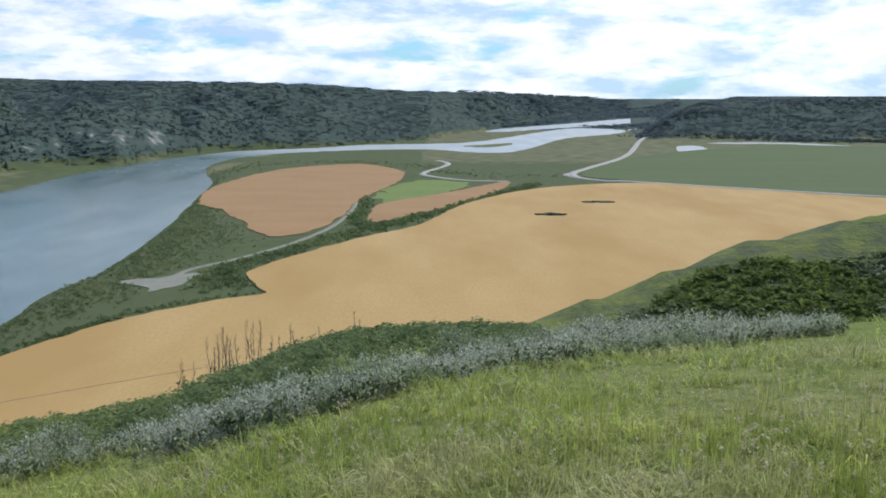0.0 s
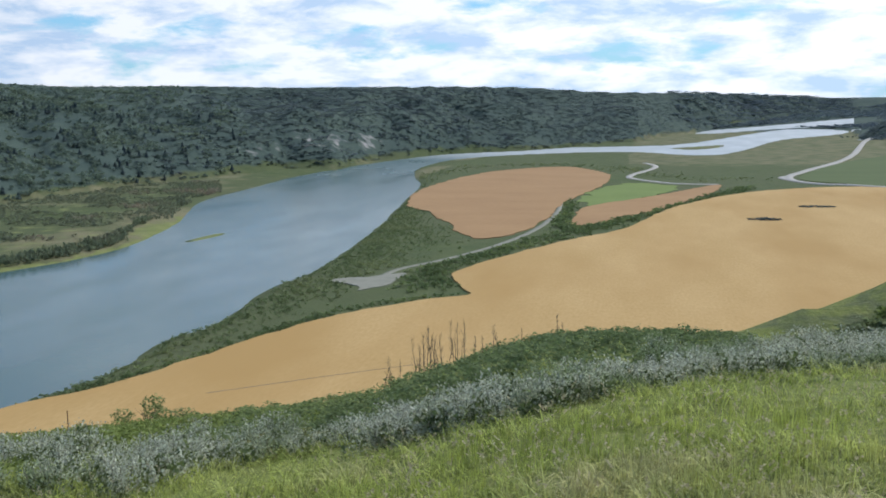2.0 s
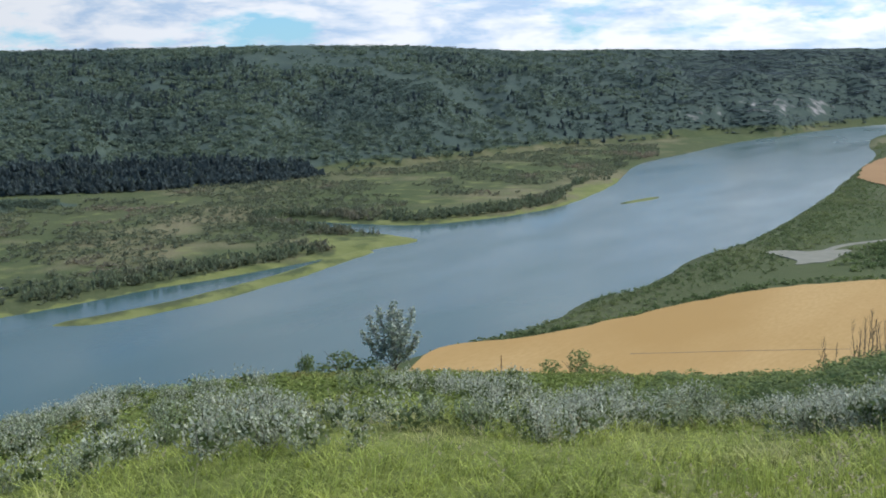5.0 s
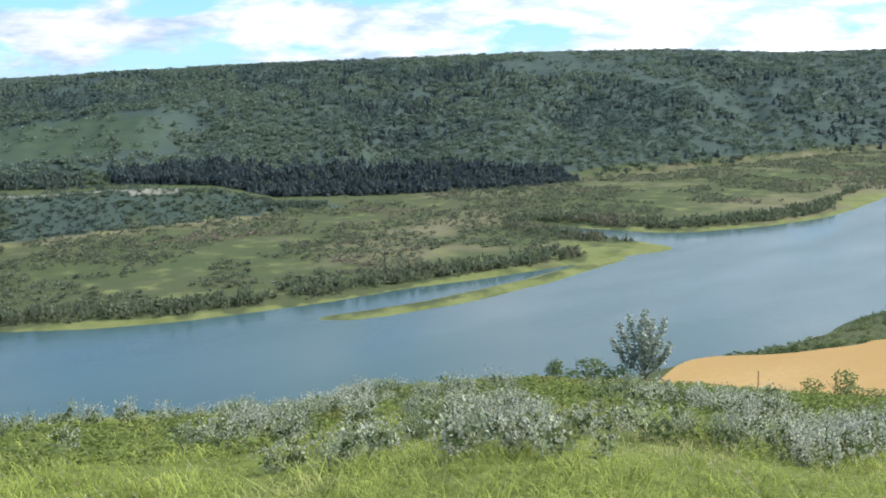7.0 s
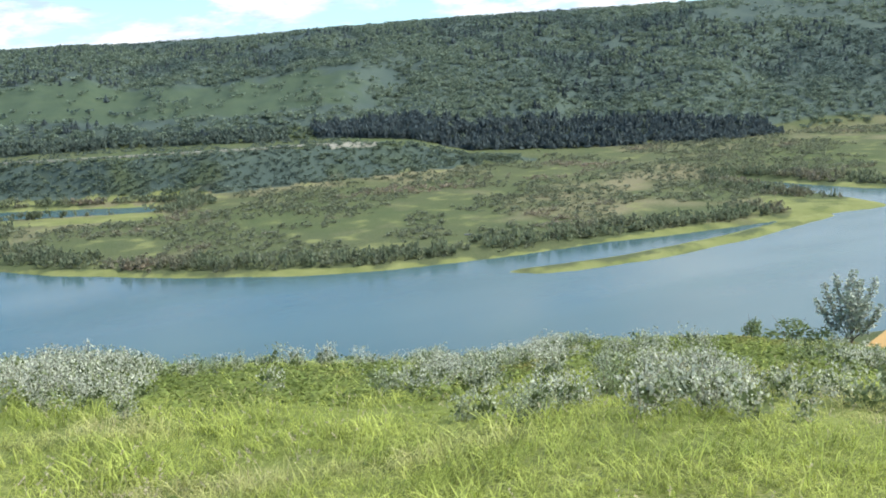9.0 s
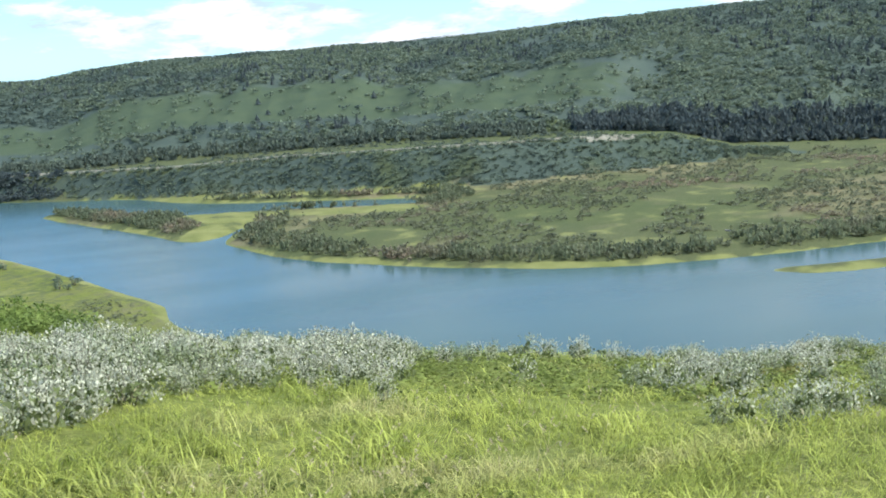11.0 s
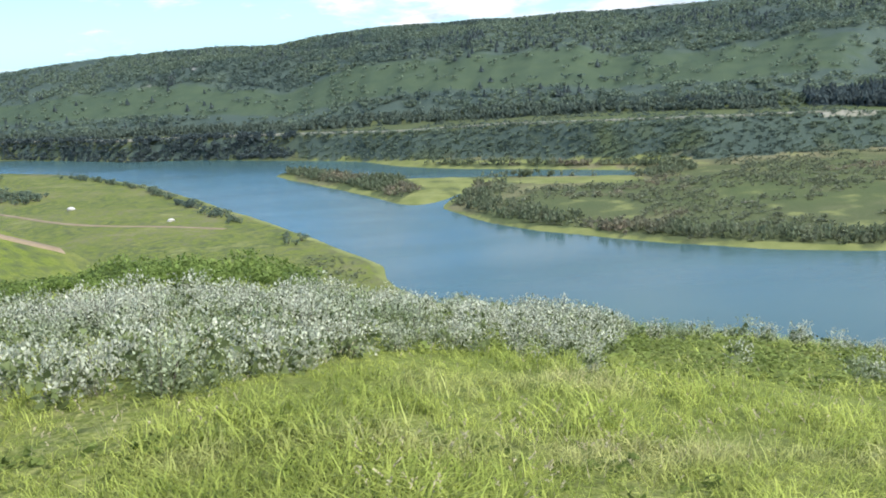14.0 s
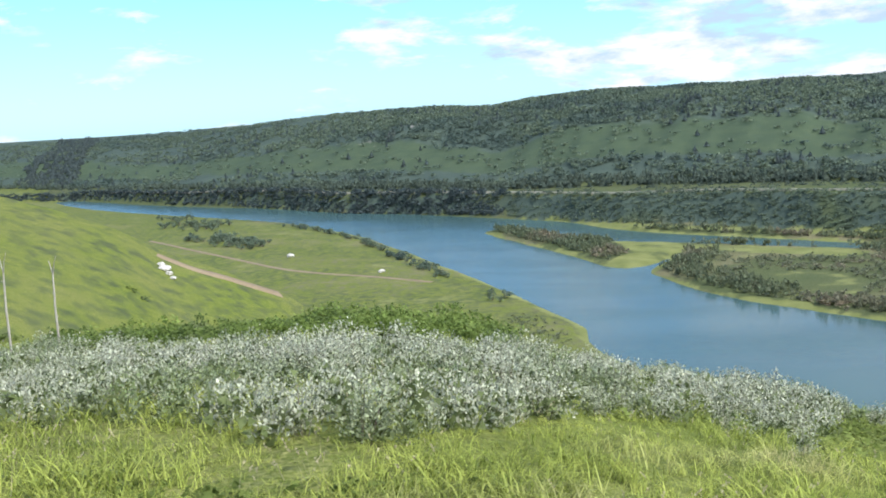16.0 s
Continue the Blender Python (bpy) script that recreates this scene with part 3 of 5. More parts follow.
slab("crop_field", [(200, 1450), (341, 1816), (543, 2089), (771, 2246), (960, 2180), (1150, 2000), (800, 1300), (640, 1060), (505, 1135), (330, 1262), (245, 1345)], 4.0, 0.6, CROP,
     "flat dark green crop field", "field", 2)
track("gravel_track", [(-172, 587), (-169, 655), (-145, 705), (-117, 781), (-97, 883), (-91, 1014), (-97, 1125)], 4.6, 4.25, WORN, "pale gravel track beside the wheat field")
slab("gravel_lot", [(-201, 615), (-178, 634), (-160, 648), (-160, 620), (-166, 590), (-172, 582), (-177, 600)], 4.0, 0.35, WORN, "pale gravel landing at the end of a track", "gravel lot", 5)
track("gravel_road", [(936, 3655), (700, 3060), (517, 2610), (345, 1899), (225, 1569), (190, 1470), (186, 1390), (215, 1340), (242, 1332), (330, 1258), (498, 1127), (640, 1010)], 9.5, 4.9, GRAVEL, "long pale gravel road along the fields")
track("gravel_spur", [(190, 1470), (176, 1440), (186, 1390)], 9, 4.8, GRAVEL, "short pale gravel turnout")
track("winding_track", [(86, 1335), (27, 1352), (-24, 1430), (-26, 1490), (0, 1600), (8, 1680), (-9, 1750)], 8.5, 4.4, GRAVEL, "pale winding gravel track")
terrace = np.arange(65.0, 121, 2.0)
draped("terrace_track", [away(a, table(BLUFF, a) + 1.5 * table(BENCH, a) + 9) for a in terrace], 5, 1.4, WORN, "pale dirt track along the terrace edge")
draped("bare_bank", [away(a, e) for a, e in ((65.2, 938), (66.0, 934), (66.8, 929), (67.8, 925))], 7, 0.9, WORN, "bare pale earth at the end of the terrace", "bare earth")
draped("eroded_edge", [away(a, e) for a, e in ((116.2, 322), (114.4, 320), (112.6, 322), (111, 324), (109.7, 326))], 3.5, 0.25, DIRT, "bare eroded edge of the grassy knoll", "bare earth")
draped("dirt_track", [away(a, e) for a, e in ((116.5, 1080), (115.5, 1027), (112, 876), (108.9, 784), (104.7, 728), (101, 690))], 4, 0.25, DIRT, "faint brown track across the river flat")
track("tramline", [(-172, 362), (-150, 379), (-128, 396), (-100, 416)], 0.5, 4.93, DIRT, "thin wheel track in the wheat", "wheel track")

# ---- foliage materials ----
ASPEN = surface("aspen_foliage", (0.135, 0.180, 0.125), (0.205, 0.255, 0.170), 0.02, 0.8, 0, 10, (0.115, 0.158, 0.130), 0.006, spread=0.3, through_light=0.5)
# spruce blue-green, pushed bluer to paint in the distance haze
HAZED_SPRUCE = surface("hazed_spruce_foliage", (0.070, 0.096, 0.098), (0.100, 0.130, 0.124), 0.05, 0.85, 0, 10, spread=0.3, through_light=0.45)
# far hill trees, paler and bluer: haze put into the leaf colour
HAZED_WOOD = surface("hazed_hill_foliage", (0.112, 0.146, 0.164), (0.150, 0.186, 0.196), 0.01, 0.9, 0, 10, (0.130, 0.172, 0.160), 0.004, spread=0.12, through_light=0.5)
TERRACE_WOOD = surface("terrace_wood_foliage", (0.090, 0.122, 0.098), (0.135, 0.172, 0.128), 0.04, 0.85, 0, 10, spread=0.3, through_light=0.45)
WILLOW = surface("willow_foliage", (0.146, 0.170, 0.104), (0.220, 0.240, 0.150), 0.03, 0.8, 0, 10, (0.30, 0.255, 0.18), 0.012, (0.56, 0.66), spread=0.35, through_light=0.5)
SHORE_LEAF = surface("shore_willow_foliage", (0.138, 0.172, 0.100), (0.205, 0.236, 0.140), 0.03, 0.8, 0, 10, (0.24, 0.225, 0.15), 0.012, (0.54, 0.66), spread=0.35, through_light=0.5)
BANK_LEAF = surface("bank_foliage", (0.115, 0.165, 0.068), (0.185, 0.235, 0.095), 0.03, 0.8, 0, 10, (0.22, 0.27, 0.10), 0.02, spread=0.35, through_light=0.5)
SCRUB_LEAF = surface("scrub_foliage", (0.120, 0.165, 0.040), (0.195, 0.245, 0.064), 0.2, 0.8, 0, 8, (0.24, 0.27, 0.17), 0.06, (0.50, 0.62), spread=0.35, through_light=0.5)
RIVERSIDE = surface("riverside_foliage", (0.140, 0.185, 0.080), (0.205, 0.250, 0.110), 0.03, 0.8, 0, 10, (0.24, 0.275, 0.12), 0.02, spread=0.3, through_light=0.5)
SILVER = surface("silvery_leaf", (0.335, 0.36, 0.250), (0.69, 0.69, 0.545), 0.9, 0.36, 0, 8, (0.23, 0.29, 0.13), 0.28, (0.50, 0.68), spread=0.48, through_light=0.38)
POPLAR_LEAF = surface("poplar_leaf", (0.22, 0.26, 0.18), (0.58, 0.61, 0.52), 3.0, 0.36, 0, 8, spread=0.5, through_light=0.25)
FRESH_LEAF = surface("fresh_bush_leaf", (0.145, 0.215, 0.045), (0.25, 0.32, 0.085), 0.3, 0.75, 0, 8, (0.12, 0.17, 0.05), 0.1, spread=0.35, through_light=0.45)
SPUR_LEAF = surface("grey_spur_leaf", (0.14, 0.17, 0.11), (0.29, 0.32, 0.23), 0.15, 0.6, 0, 8, (0.11, 0.15, 0.06), 0.05, spread=0.45, through_light=0.3)
# greener leaves inside the shrubs, coloured darker for the shade in there
INNER_LEAF = surface("shade_toned_inner_leaf", (0.095, 0.125, 0.045), (0.19, 0.23, 0.090), 0.8, 0.7, 0, 8, spread=0.4, through_light=0.3)
BLADE = surface("grass_blade", (0.18, 0.24, 0.040), (0.55, 0.59, 0.150), 0.4, 0.6, 0, 7, (0.56, 0.51, 0.26), 0.22, (0.56, 0.74), spread=0.5, through_light=0.45)
WEED_LEAF = surface("olive_weed_leaf", (0.125, 0.170, 0.038), (0.26, 0.31, 0.085), 0.9, 0.75, 0, 8, (0.26, 0.22, 0.075), 0.18, (0.56, 0.68), spread=0.4, through_light=0.4)
STRAW = surface("dry_seed_head", (0.48, 0.41, 0.25), (0.68, 0.60, 0.41), 1.0, 0.8, 0, 8, spread=0.3, through_light=0.4)
STEM = surface("grey_brown_stem", (0.10, 0.08, 0.065), (0.20, 0.17, 0.14), 2.0, 0.85, 0.3, 10)
DEADWOOD = surface("weathered_dead_wood", (0.28, 0.26, 0.22), (0.52, 0.49, 0.43), 3.0, 0.85, 0.4, 10)

rng = np.random.default_rng(7)


def tri_leaf(c, out, size, r):
    """One clump of leaves: a loose triangle facing roughly outwards."""
    n = out + r.normal(0, 0.45, 3)
    n /= np.linalg.norm(n) + 1e-9
    u = np.cross(n, r.normal(0, 1, 3))
    u /= np.linalg.norm(u) + 1e-9
    v = np.cross(n, u)
    a = r.uniform(0, 6.28)
    return [c + size * r.uniform(0.6, 1.2) * (u * math.cos(a + k * 2.09) + v * math.sin(a + k * 2.09)) for k in range(3)]


def crown(count, width, height, lift, size, r, taper=0.0):
    """A ragged crown of leaf clumps round several centres, about one unit high when scaled."""
    hubs = [np.array([r.normal(0, 0.25) * width, r.normal(0, 0.25) * width, lift + height * r.uniform(0.2, 0.8)]) for _ in range(4)]
    v = []
    for i in range(count):
        d = r.normal(0, 1, 3)
        d /= np.linalg.norm(d)
        h = hubs[i % 4]
        k = r.uniform(0.55, 1.0)
        c = h + d * np.array([width * 0.33, width * 0.33, height * 0.3]) * k
        c[2] = max(c[2], 0.03)
        v += tri_leaf(c, d, size, r)
    return np.array(v), np.arange(3 * count).reshape(-1, 3)


def spire(tiers, sides, width, r):
    """A conifer: tiers of drooping boughs up a narrow cone."""
    v = []
    for k in range(tiers):
        z = 0.08 + 0.82 * k / tiers
        w = width * (1 - 0.85 * k / tiers)
        a0 = r.uniform(0, 6)
        for s in range(sides):
            a = a0 + s * 6.283 / sides
            reach = w * r.uniform(0.75, 1.2)
            tip = 0.5 * 6.283 / sides * 1.15
            v += [np.array([0, 0, z + 1.5 / tiers]), np.array([reach * math.cos(a - tip), reach * math.sin(a - tip), z - 0.03 * r.uniform(0, 2)]),
                  np.array([reach * math.cos(a + tip), reach * math.sin(a + tip), z - 0.03 * r.uniform(0, 2)])]
    return np.array(v), np.arange(len(v)).reshape(-1, 3)


def spread_out(shapes, x, y, z, tall, wide, r):
    """Verts and triangles of many plants, each a turned and scaled shape."""
    verts, faces, base = [], [], 0
    pick = r.integers(0, len(shapes), len(x))
    turn = r.uniform(0, 6.283, len(x))
    for k, (sv, sf) in enumerate(shapes):
        m = pick == k
        if not m.any():
            continue
        c, s = np.cos(turn[m])[:, None], np.sin(turn[m])[:, None]
        px = (sv[:, 0] * c - sv[:, 1] * s) * wide[m][:, None] + x[m][:, None]
        py = (sv[:, 0] * s + sv[:, 1] * c) * wide[m][:, None] + y[m][:, None]
        pz = sv[:, 2] * tall[m][:, None] + z[m][:, None]
        verts.append(np.stack([px, py, pz], -1).reshape(-1, 3))
        faces.append((sf[None] + (np.arange(m.sum()) * len(sv))[:, None, None]).reshape(-1, 3) + base)
        base += m.sum() * len(sv)
    return np.concatenate(verts), np.concatenate(faces)


def stand(name, shapes, x, y, tall, wide, material, label, category, sink=0.15, z=None):
    """A wood, thicket or sward that nobody could count: one object."""
    if z is None:
        z = lay(x, y)[0]
    v, f = spread_out(shapes, x, y, z - sink, tall, wide, rng)
    ob = new(name, mesh_from(name, near_limit(v), f, material))
    return tagged(ob, label, category, kind="stuff")


def scatter_polar(count, az0, az1, d0, d1):
    """Evenly spread plan positions in a sector."""
    az = rng.uniform(az0, az1, count)
    d = np.sqrt(rng.uniform(0, 1, count) * (d1 ** 2 - d0 ** 2) + d0 ** 2)
    return az, d


leafy = [crown(16, 1.0, 0.85, 0.12, 0.25, np.random.default_rng(i)) for i in range(6)]
bushy = [crown(16, 1.0, 0.95, 0.0, 0.26, np.random.default_rng(20 + i)) for i in range(6)]
spires = [spire(5, 5, 0.5, np.random.default_rng(40 + i)) for i in range(5)]

# ---- woods on the valley side ----
az = rng.uniform(22, 128, 22500)
s = rng.uniform(0, 1.0, az.size) ** 0.9
d = table(FOOT, az) + s * (table(CREST, az) - table(FOOT, az))
x, y = away(az, d)
strip = ((s > 0.11) & (s < 0.36) & (az > 64 + 6 * lumps(x, y, 60, 3))) | (lumps(x, y, 130, 91, 3) > 0.42)
conifer = (lumps(x, y, 150, 95, 3) > 0.0) & (rng.uniform(0, 1, az.size) < 0.2) & (s < 0.86)
keep = (~strip | (rng.uniform(0, 1, az.size) < 0.13)) & (rng.uniform(22, 30, az.size) < az)
m = keep & ~conifer
low_rim = 1 - 0.6 * step(0.86, 0.97, s)
stand("aspen_wood", leafy, x[m], y[m], rng.uniform(4, 8.5, m.sum()) * low_rim[m], rng.uniform(7, 12, m.sum()), ASPEN, "grey-green aspen wood covering the far valley side", "wood")
m = keep & conifer
stand("spruce_wood", spires, x[m], y[m], rng.uniform(6, 11, m.sum()), rng.uniform(6, 9, m.sum()), HAZED_SPRUCE, "dark spruce among aspens on the valley side", "wood")
# the farther hills up and down the valley
grainy = [crown(11, 1.0, 0.85, 0.05, 0.27, np.random.default_rng(50 + i)) for i in range(6)]
az = rng.uniform(-27, 30, 15000)
s = rng.uniform(0, 1.0, az.size) ** 0.9
d = table(FOOT, az) + s * (table(CREST, az) - table(FOOT, az))
x, y = away(az, d)
bare_there = lay(x, y)[1]["bare"]
m = (bare_there < 0.22) & (d < 8000) & (rng.uniform(22, 30, az.size) > az)
stand("distant_wood", grainy, x[m], y[m], rng.uniform(0.9, 2.0, m.sum()) * (1 - 0.5 * step(0.88, 0.98, s[m])), rng.uniform(12, 18, m.sum()) * np.where(d[m] > 4500, 2, 1), HAZED_WOOD, "dark wooded hills far along the valley", "wood")
az = rng.uniform(-13, -1, 2600)
d = rng.uniform(3300, 8000, az.size)
x, y = away(az, d)
m = lay(x, y)[1]["cut"] < -40
stand("distant_wood", leafy, x[m], y[m], rng.uniform(5, 9, m.sum()), rng.uniform(30, 55, m.sum()), HAZED_WOOD, "dark woods on the far valley floor", "wood")
# the dark belt at the back of the terrace
az = rng.uniform(42, 77, 2300)
deep = np.interp(az, [42, 50, 64, 68, 77], [30, 62, 48, 20, 14])
d = table(FOOT, az) + rng.uniform(-0.35, 1, az.size) * deep
x, y = away(az, d)
m = lumps(x, y, 45, 97, 2) > np.interp(az, [42, 48, 66, 70, 77], [0.1, -0.7, -0.6, -0.15, 0.0])
high = np.interp(az[m], [42, 50, 64, 70, 77], [0.6, 0.95, 0.95, 0.7, 0.6])
stand("spruce_belt", spires + leafy, x[m], y[m], rng.uniform(4, 17, m.sum()) * high, rng.uniform(7, 12, m.sum()), HAZED_SPRUCE, "dark belt of spruce along the terrace", "wood")
az = rng.uniform(70, 125, 1500)
d = table(FOOT, az) + rng.uniform(-12, 22, az.size)
x, y = away(az, d)
m = lumps(x, y, 60, 96, 2) > -0.5
stand("aspen_belt", leafy + spires, x[m], y[m], rng.uniform(5, 10, m.sum()), rng.uniform(6, 10, m.sum()), TERRACE_WOOD, "grey-green belt of aspen and spruce along the terrace", "wood")
# the steep side valley far downstream: spruce, packed dense and dark for its shadow
az = rng.uniform(118.6, 123.5, 900)
s = rng.uniform(0.02, 0.98, az.size)
m = np.abs(az - 119.2 - (1 - s) * 2.4) < 1.3
az, s = az[m], s[m]
x, y = away(az, table(FOOT, az) + s * (table(CREST, az) - table(FOOT, az)))
stand("ravine_wood", spires, x, y, rng.uniform(7, 12, x.size), rng.uniform(12, 20, x.size), HAZED_SPRUCE, "dark spruce in a steep side valley, also standing in for its shadow", "wood")
# low scrub on the terrace between bluff and belt
az = rng.uniform(66, 122, 1500)
near_d = table(BLUFF, az) + 1.6 * table(BENCH, az) + 16
d = near_d + rng.uniform(0, 1, az.size) * np.maximum(table(FOOT, az) - near_d, 1)
x, y = away(az, d)
m = lumps(x, y, 40, 93, 3) > -0.25
stand("terrace_scrub", bushy, x[m], y[m], rng.uniform(0.9, 2.4, m.sum()), rng.uniform(3, 6, m.sum()), TERRACE_WOOD, "low grey-green scrub on the river terrace", "scrub")
# scrub on the bluff
az = rng.uniform(57, 126, 4200)
d = table(BLUFF, az) + rng.uniform(0, 1, az.size) ** 1.3 * (table(BENCH, az) * 1.6 + 8)
x, y = away(az, d)
m = az < 97 + 4 * lumps(x, y, 30, 13)
stand("bluff_scrub", bushy, x[m], y[m], rng.uniform(1.6, 3.6, m.sum()), rng.uniform(3, 6, m.sum()), ASPEN, "dense green scrub on the terrace bluff", "scrub")
# the dark foliage here also stands in for shadow on the bluff
m = ~m
stand("bluff_wood", bushy, x[m], y[m], rng.uniform(3, 7, m.sum()), rng.uniform(5, 9, m.sum()), HAZED_SPRUCE, "dark spruce on the steep bluff above the water, also standing in for its shadow", "wood")

# ---- willows on the flats across the river ----
az, d = scatter_polar(38000, 24, 102, 430, 1500)
x, y = away(az, d)
_, cov, _, s = lay(x, y)
thick = lumps(x, y, 55, 99, 4) + 0.25 * lumps(x, y, 240, 98, 2)
far_side = (x < -400) & ~cov["near_flat"] & (cov["cut"] < -9) & (d < np.where(az > 56, table(BLUFF, az), table(FOOT, az)) - 6)
near_edge = step(-46, -16, cov["cut"])
open_ground = cov["marsh"] > 0.3
m = far_side & ~open_ground & (thick + 0.6 * near_edge > -0.04)
stand("willow_scrub", bushy, x[m], y[m], rng.uniform(1.2, 3.6, m.sum()) * (1 + 0.7 * near_edge[m]) * (1 + 0.5 * np.clip(thick[m], -0.5, 1)), rng.uniform(2.5, 6.0, m.sum()), WILLOW, "grey-green willow scrub on the river flats", "scrub")

az, d = scatter_polar(30000, 28, 102, 430, 1100)
x, y = away(az, d)
_, cov, _, s = lay(x, y)
m = (x < -400) & ~cov["near_flat"] & (cov["cut"] < -9) & (cov["cut"] > -34) & (d < np.where(az > 56, table(BLUFF, az), table(FOOT, az)) - 6) & (lumps(x, y, 70, 94, 3) > -0.3) & (cov["marsh"] < 0.3)
stand("shore_willows", leafy, x[m], y[m], rng.uniform(4.0, 8.5, m.sum()), rng.uniform(3.0, 5.5, m.sum()), SHORE_LEAF, "tall grey-green willows along the far shore", "scrub")

# ---- dark green growth along the near bank and between the fields ----
def along(line, per_metre, width):
    """Random positions in a band along a line."""
    p = rounded(line, 8, False)
    seg = np.linalg.norm(np.diff(p, axis=0), axis=1)
    n = int(seg.sum() * per_metre)
    t = np.sort(rng.uniform(0, seg.sum(), n))
    cum = np.concatenate([[0], np.cumsum(seg)])
    px, py = np.interp(t, cum, p[:, 0]), np.interp(t, cum, p[:, 1])
    return px + rng.normal(0, width / 2.5, n), py + rng.normal(0, width / 2.5, n)


def thicket(line, per_metre, width, low, high, material, name, label, inner=-5):
    x, y = along(line, per_metre, width)
    z, cov, _, _ = lay(x, y)
    m = (cov["cut"] < inner) & (z < 12)
    for f in FIELDS:
        m &= inside_by(x, y, f) < -0.5
    for q in LINES:
        m &= np.min(np.hypot(x[:, None] - q[None, :, 0], y[:, None] - q[None, :, 1]), axis=1) > 8
    k = m.sum()
    tall = rng.uniform(low, high, k)
    return stand(name, bushy, x[m], y[m], tall, tall * rng.uniform(1.0, 1.8, k), material, label, "scrub", z=z[m])


thicket([(-246, 345), (-232, 400), (-222, 470), (-208, 560), (-205, 660), (-215, 760), (-235, 930), (-272, 1150)], 3.4, 38, 1.0, 2.4, RIVERSIDE, "bank_scrub", "green willow scrub along the river bank")
thicket([(-230, 352), (-209, 402), (-192, 455), (-178, 500), (-150, 545), (-112, 580)], 1.2, 7, 1.2, 2.2, BANK_LEAF, "field_edge_scrub", "dark scrub along the wheat field edge")
thicket([(-130, 590), (-142, 650), (-124, 715), (-88, 800), (-55, 880), (-36, 905)], 1.6, 26, 1.8, 3.8, BANK_LEAF, "field_hedge", "dark green hedge between track and wheat field")
thicket([(-96, 1125), (-84, 1040), (-82, 930), (-60, 880), (-20, 950), (30, 1075), (95, 1230), (120, 1290)], 1.0, 14, 1.8, 4.5, BANK_LEAF, "field_hedge", "dark green hedge along a field boundary")
thicket([(-160, 640), (-190, 700), (-185, 800), (-200, 900)], 2.0, 44, 0.8, 2.0, RIVERSIDE, "meadow_scrub", "patchy green scrub in the riverside meadow")
thicket([(-310, 1280), (-330, 1480), (-300, 1620), (-200, 1720), (-60, 1640), (0, 1500), (60, 1420), (150, 1420)], 0.5, 50, 1.5, 3.2, RIVERSIDE, "meadow_scrub", "patchy green scrub in the riverside meadow")
thicket([(520, 2700), (640, 2640), (740, 2590), (900, 2490), (1100, 2350)], 0.9, 60, 5, 9, HAZED_SPRUCE, "riverside_wood", "dark spruce beside the braided river")
thicket([(-560, -60), (-520, -45), (-498, -30)], 1.5, 14, 0.8, 1.8, WILLOW, "point_scrub", "low scrub on the river point")

# ---- scrub on the near slopes ----
def on_slope(count, az0, az1, d0, d1, threshold, seed):
    az, d = scatter_polar(count, az0, az1, d0, d1)
    x, y = away(az, d)
    m = lumps(x, y, 22, seed, 3) > threshold
    return x[m], y[m]


x, y = on_slope(6500, -28, -4, 95, 168, -0.12, 101)
m = np.hypot(x, y) < np.interp(np.degrees(np.arctan2(-x, y)), [-28, -16, -8, -4], [148, 137, 118, 106]) + 9 * lumps(x, y, 20, 102)
x, y = x[m], y[m]
stand("slope_scrub", bushy, x, y, rng.uniform(0.4, 1.2, x.size), rng.uniform(0.9, 2.2, x.size), SCRUB_LEAF, "grey-green scrub on the hillside spur", "scrub")
x, y = on_slope(1300, -5, 24, 26, 60, -0.3, 103)
stand("shoulder_scrub", [crown(60, 1.0, 0.95, 0.0, 0.085, np.random.default_rng(60 + i)) for i in range(4)], x, y, rng.uniform(0.2, 0.8, x.size), rng.uniform(0.8, 1.7, x.size), BANK_LEAF, "dark green scrub on the hill shoulder", "scrub")
x, y = on_slope(3900, 19, 118, 21, 54, -0.1, 105)
stand("brow_scrub", [crown(50, 1.0, 0.95, 0.0, 0.095, np.random.default_rng(70 + i)) for i in range(4)], x, y, rng.uniform(0.28, 0.62, x.size), rng.uniform(0.6, 1.3, x.size), WEED_LEAF, "low olive-green weeds on the hill brow", "weeds")
x, y = on_slope(1500, 96, 127, 90, 300, 0.25, 107)
stand("knoll_scrub", bushy, x, y, rng.uniform(0.6, 1.6, x.size), rng.uniform(1.0, 3.0, x.size), SCRUB_LEAF, "low scrub on the grassy knoll", "scrub")

x, y = on_slope(640, 97, 122, 52, 68, -0.1, 109)
stand("brow_bushes", [crown(90, 1.0, 0.95, 0.0, 0.075, np.random.default_rng(80 + i)) for i in range(4)], x, y, rng.uniform(0.8, 1.7, x.size) * (1.2 + 0.8 * lumps(x, y, 9, 108, 2)), rng.uniform(1.2, 2.4, x.size), FRESH_LEAF, "fresh green bushes behind the silvery thicket", "scrub")
x, y = on_slope(900, -28, -12, 92, 130, -0.2, 113)
m = np.hypot(x, y) < np.interp(np.degrees(np.arctan2(-x, y)), [-28, -16, -12], [130, 118, 98])
x, y = x[m], y[m]
stand("spur_thicket", [crown(60, 1.0, 0.95, 0.0, 0.10, np.random.default_rng(90 + i)) for i in range(4)], x, y, rng.uniform(0.6, 1.7, x.size), rng.uniform(1.2, 2.6, x.size), SPUR_LEAF, "grey-green thicket on the hillside spur", "scrub")


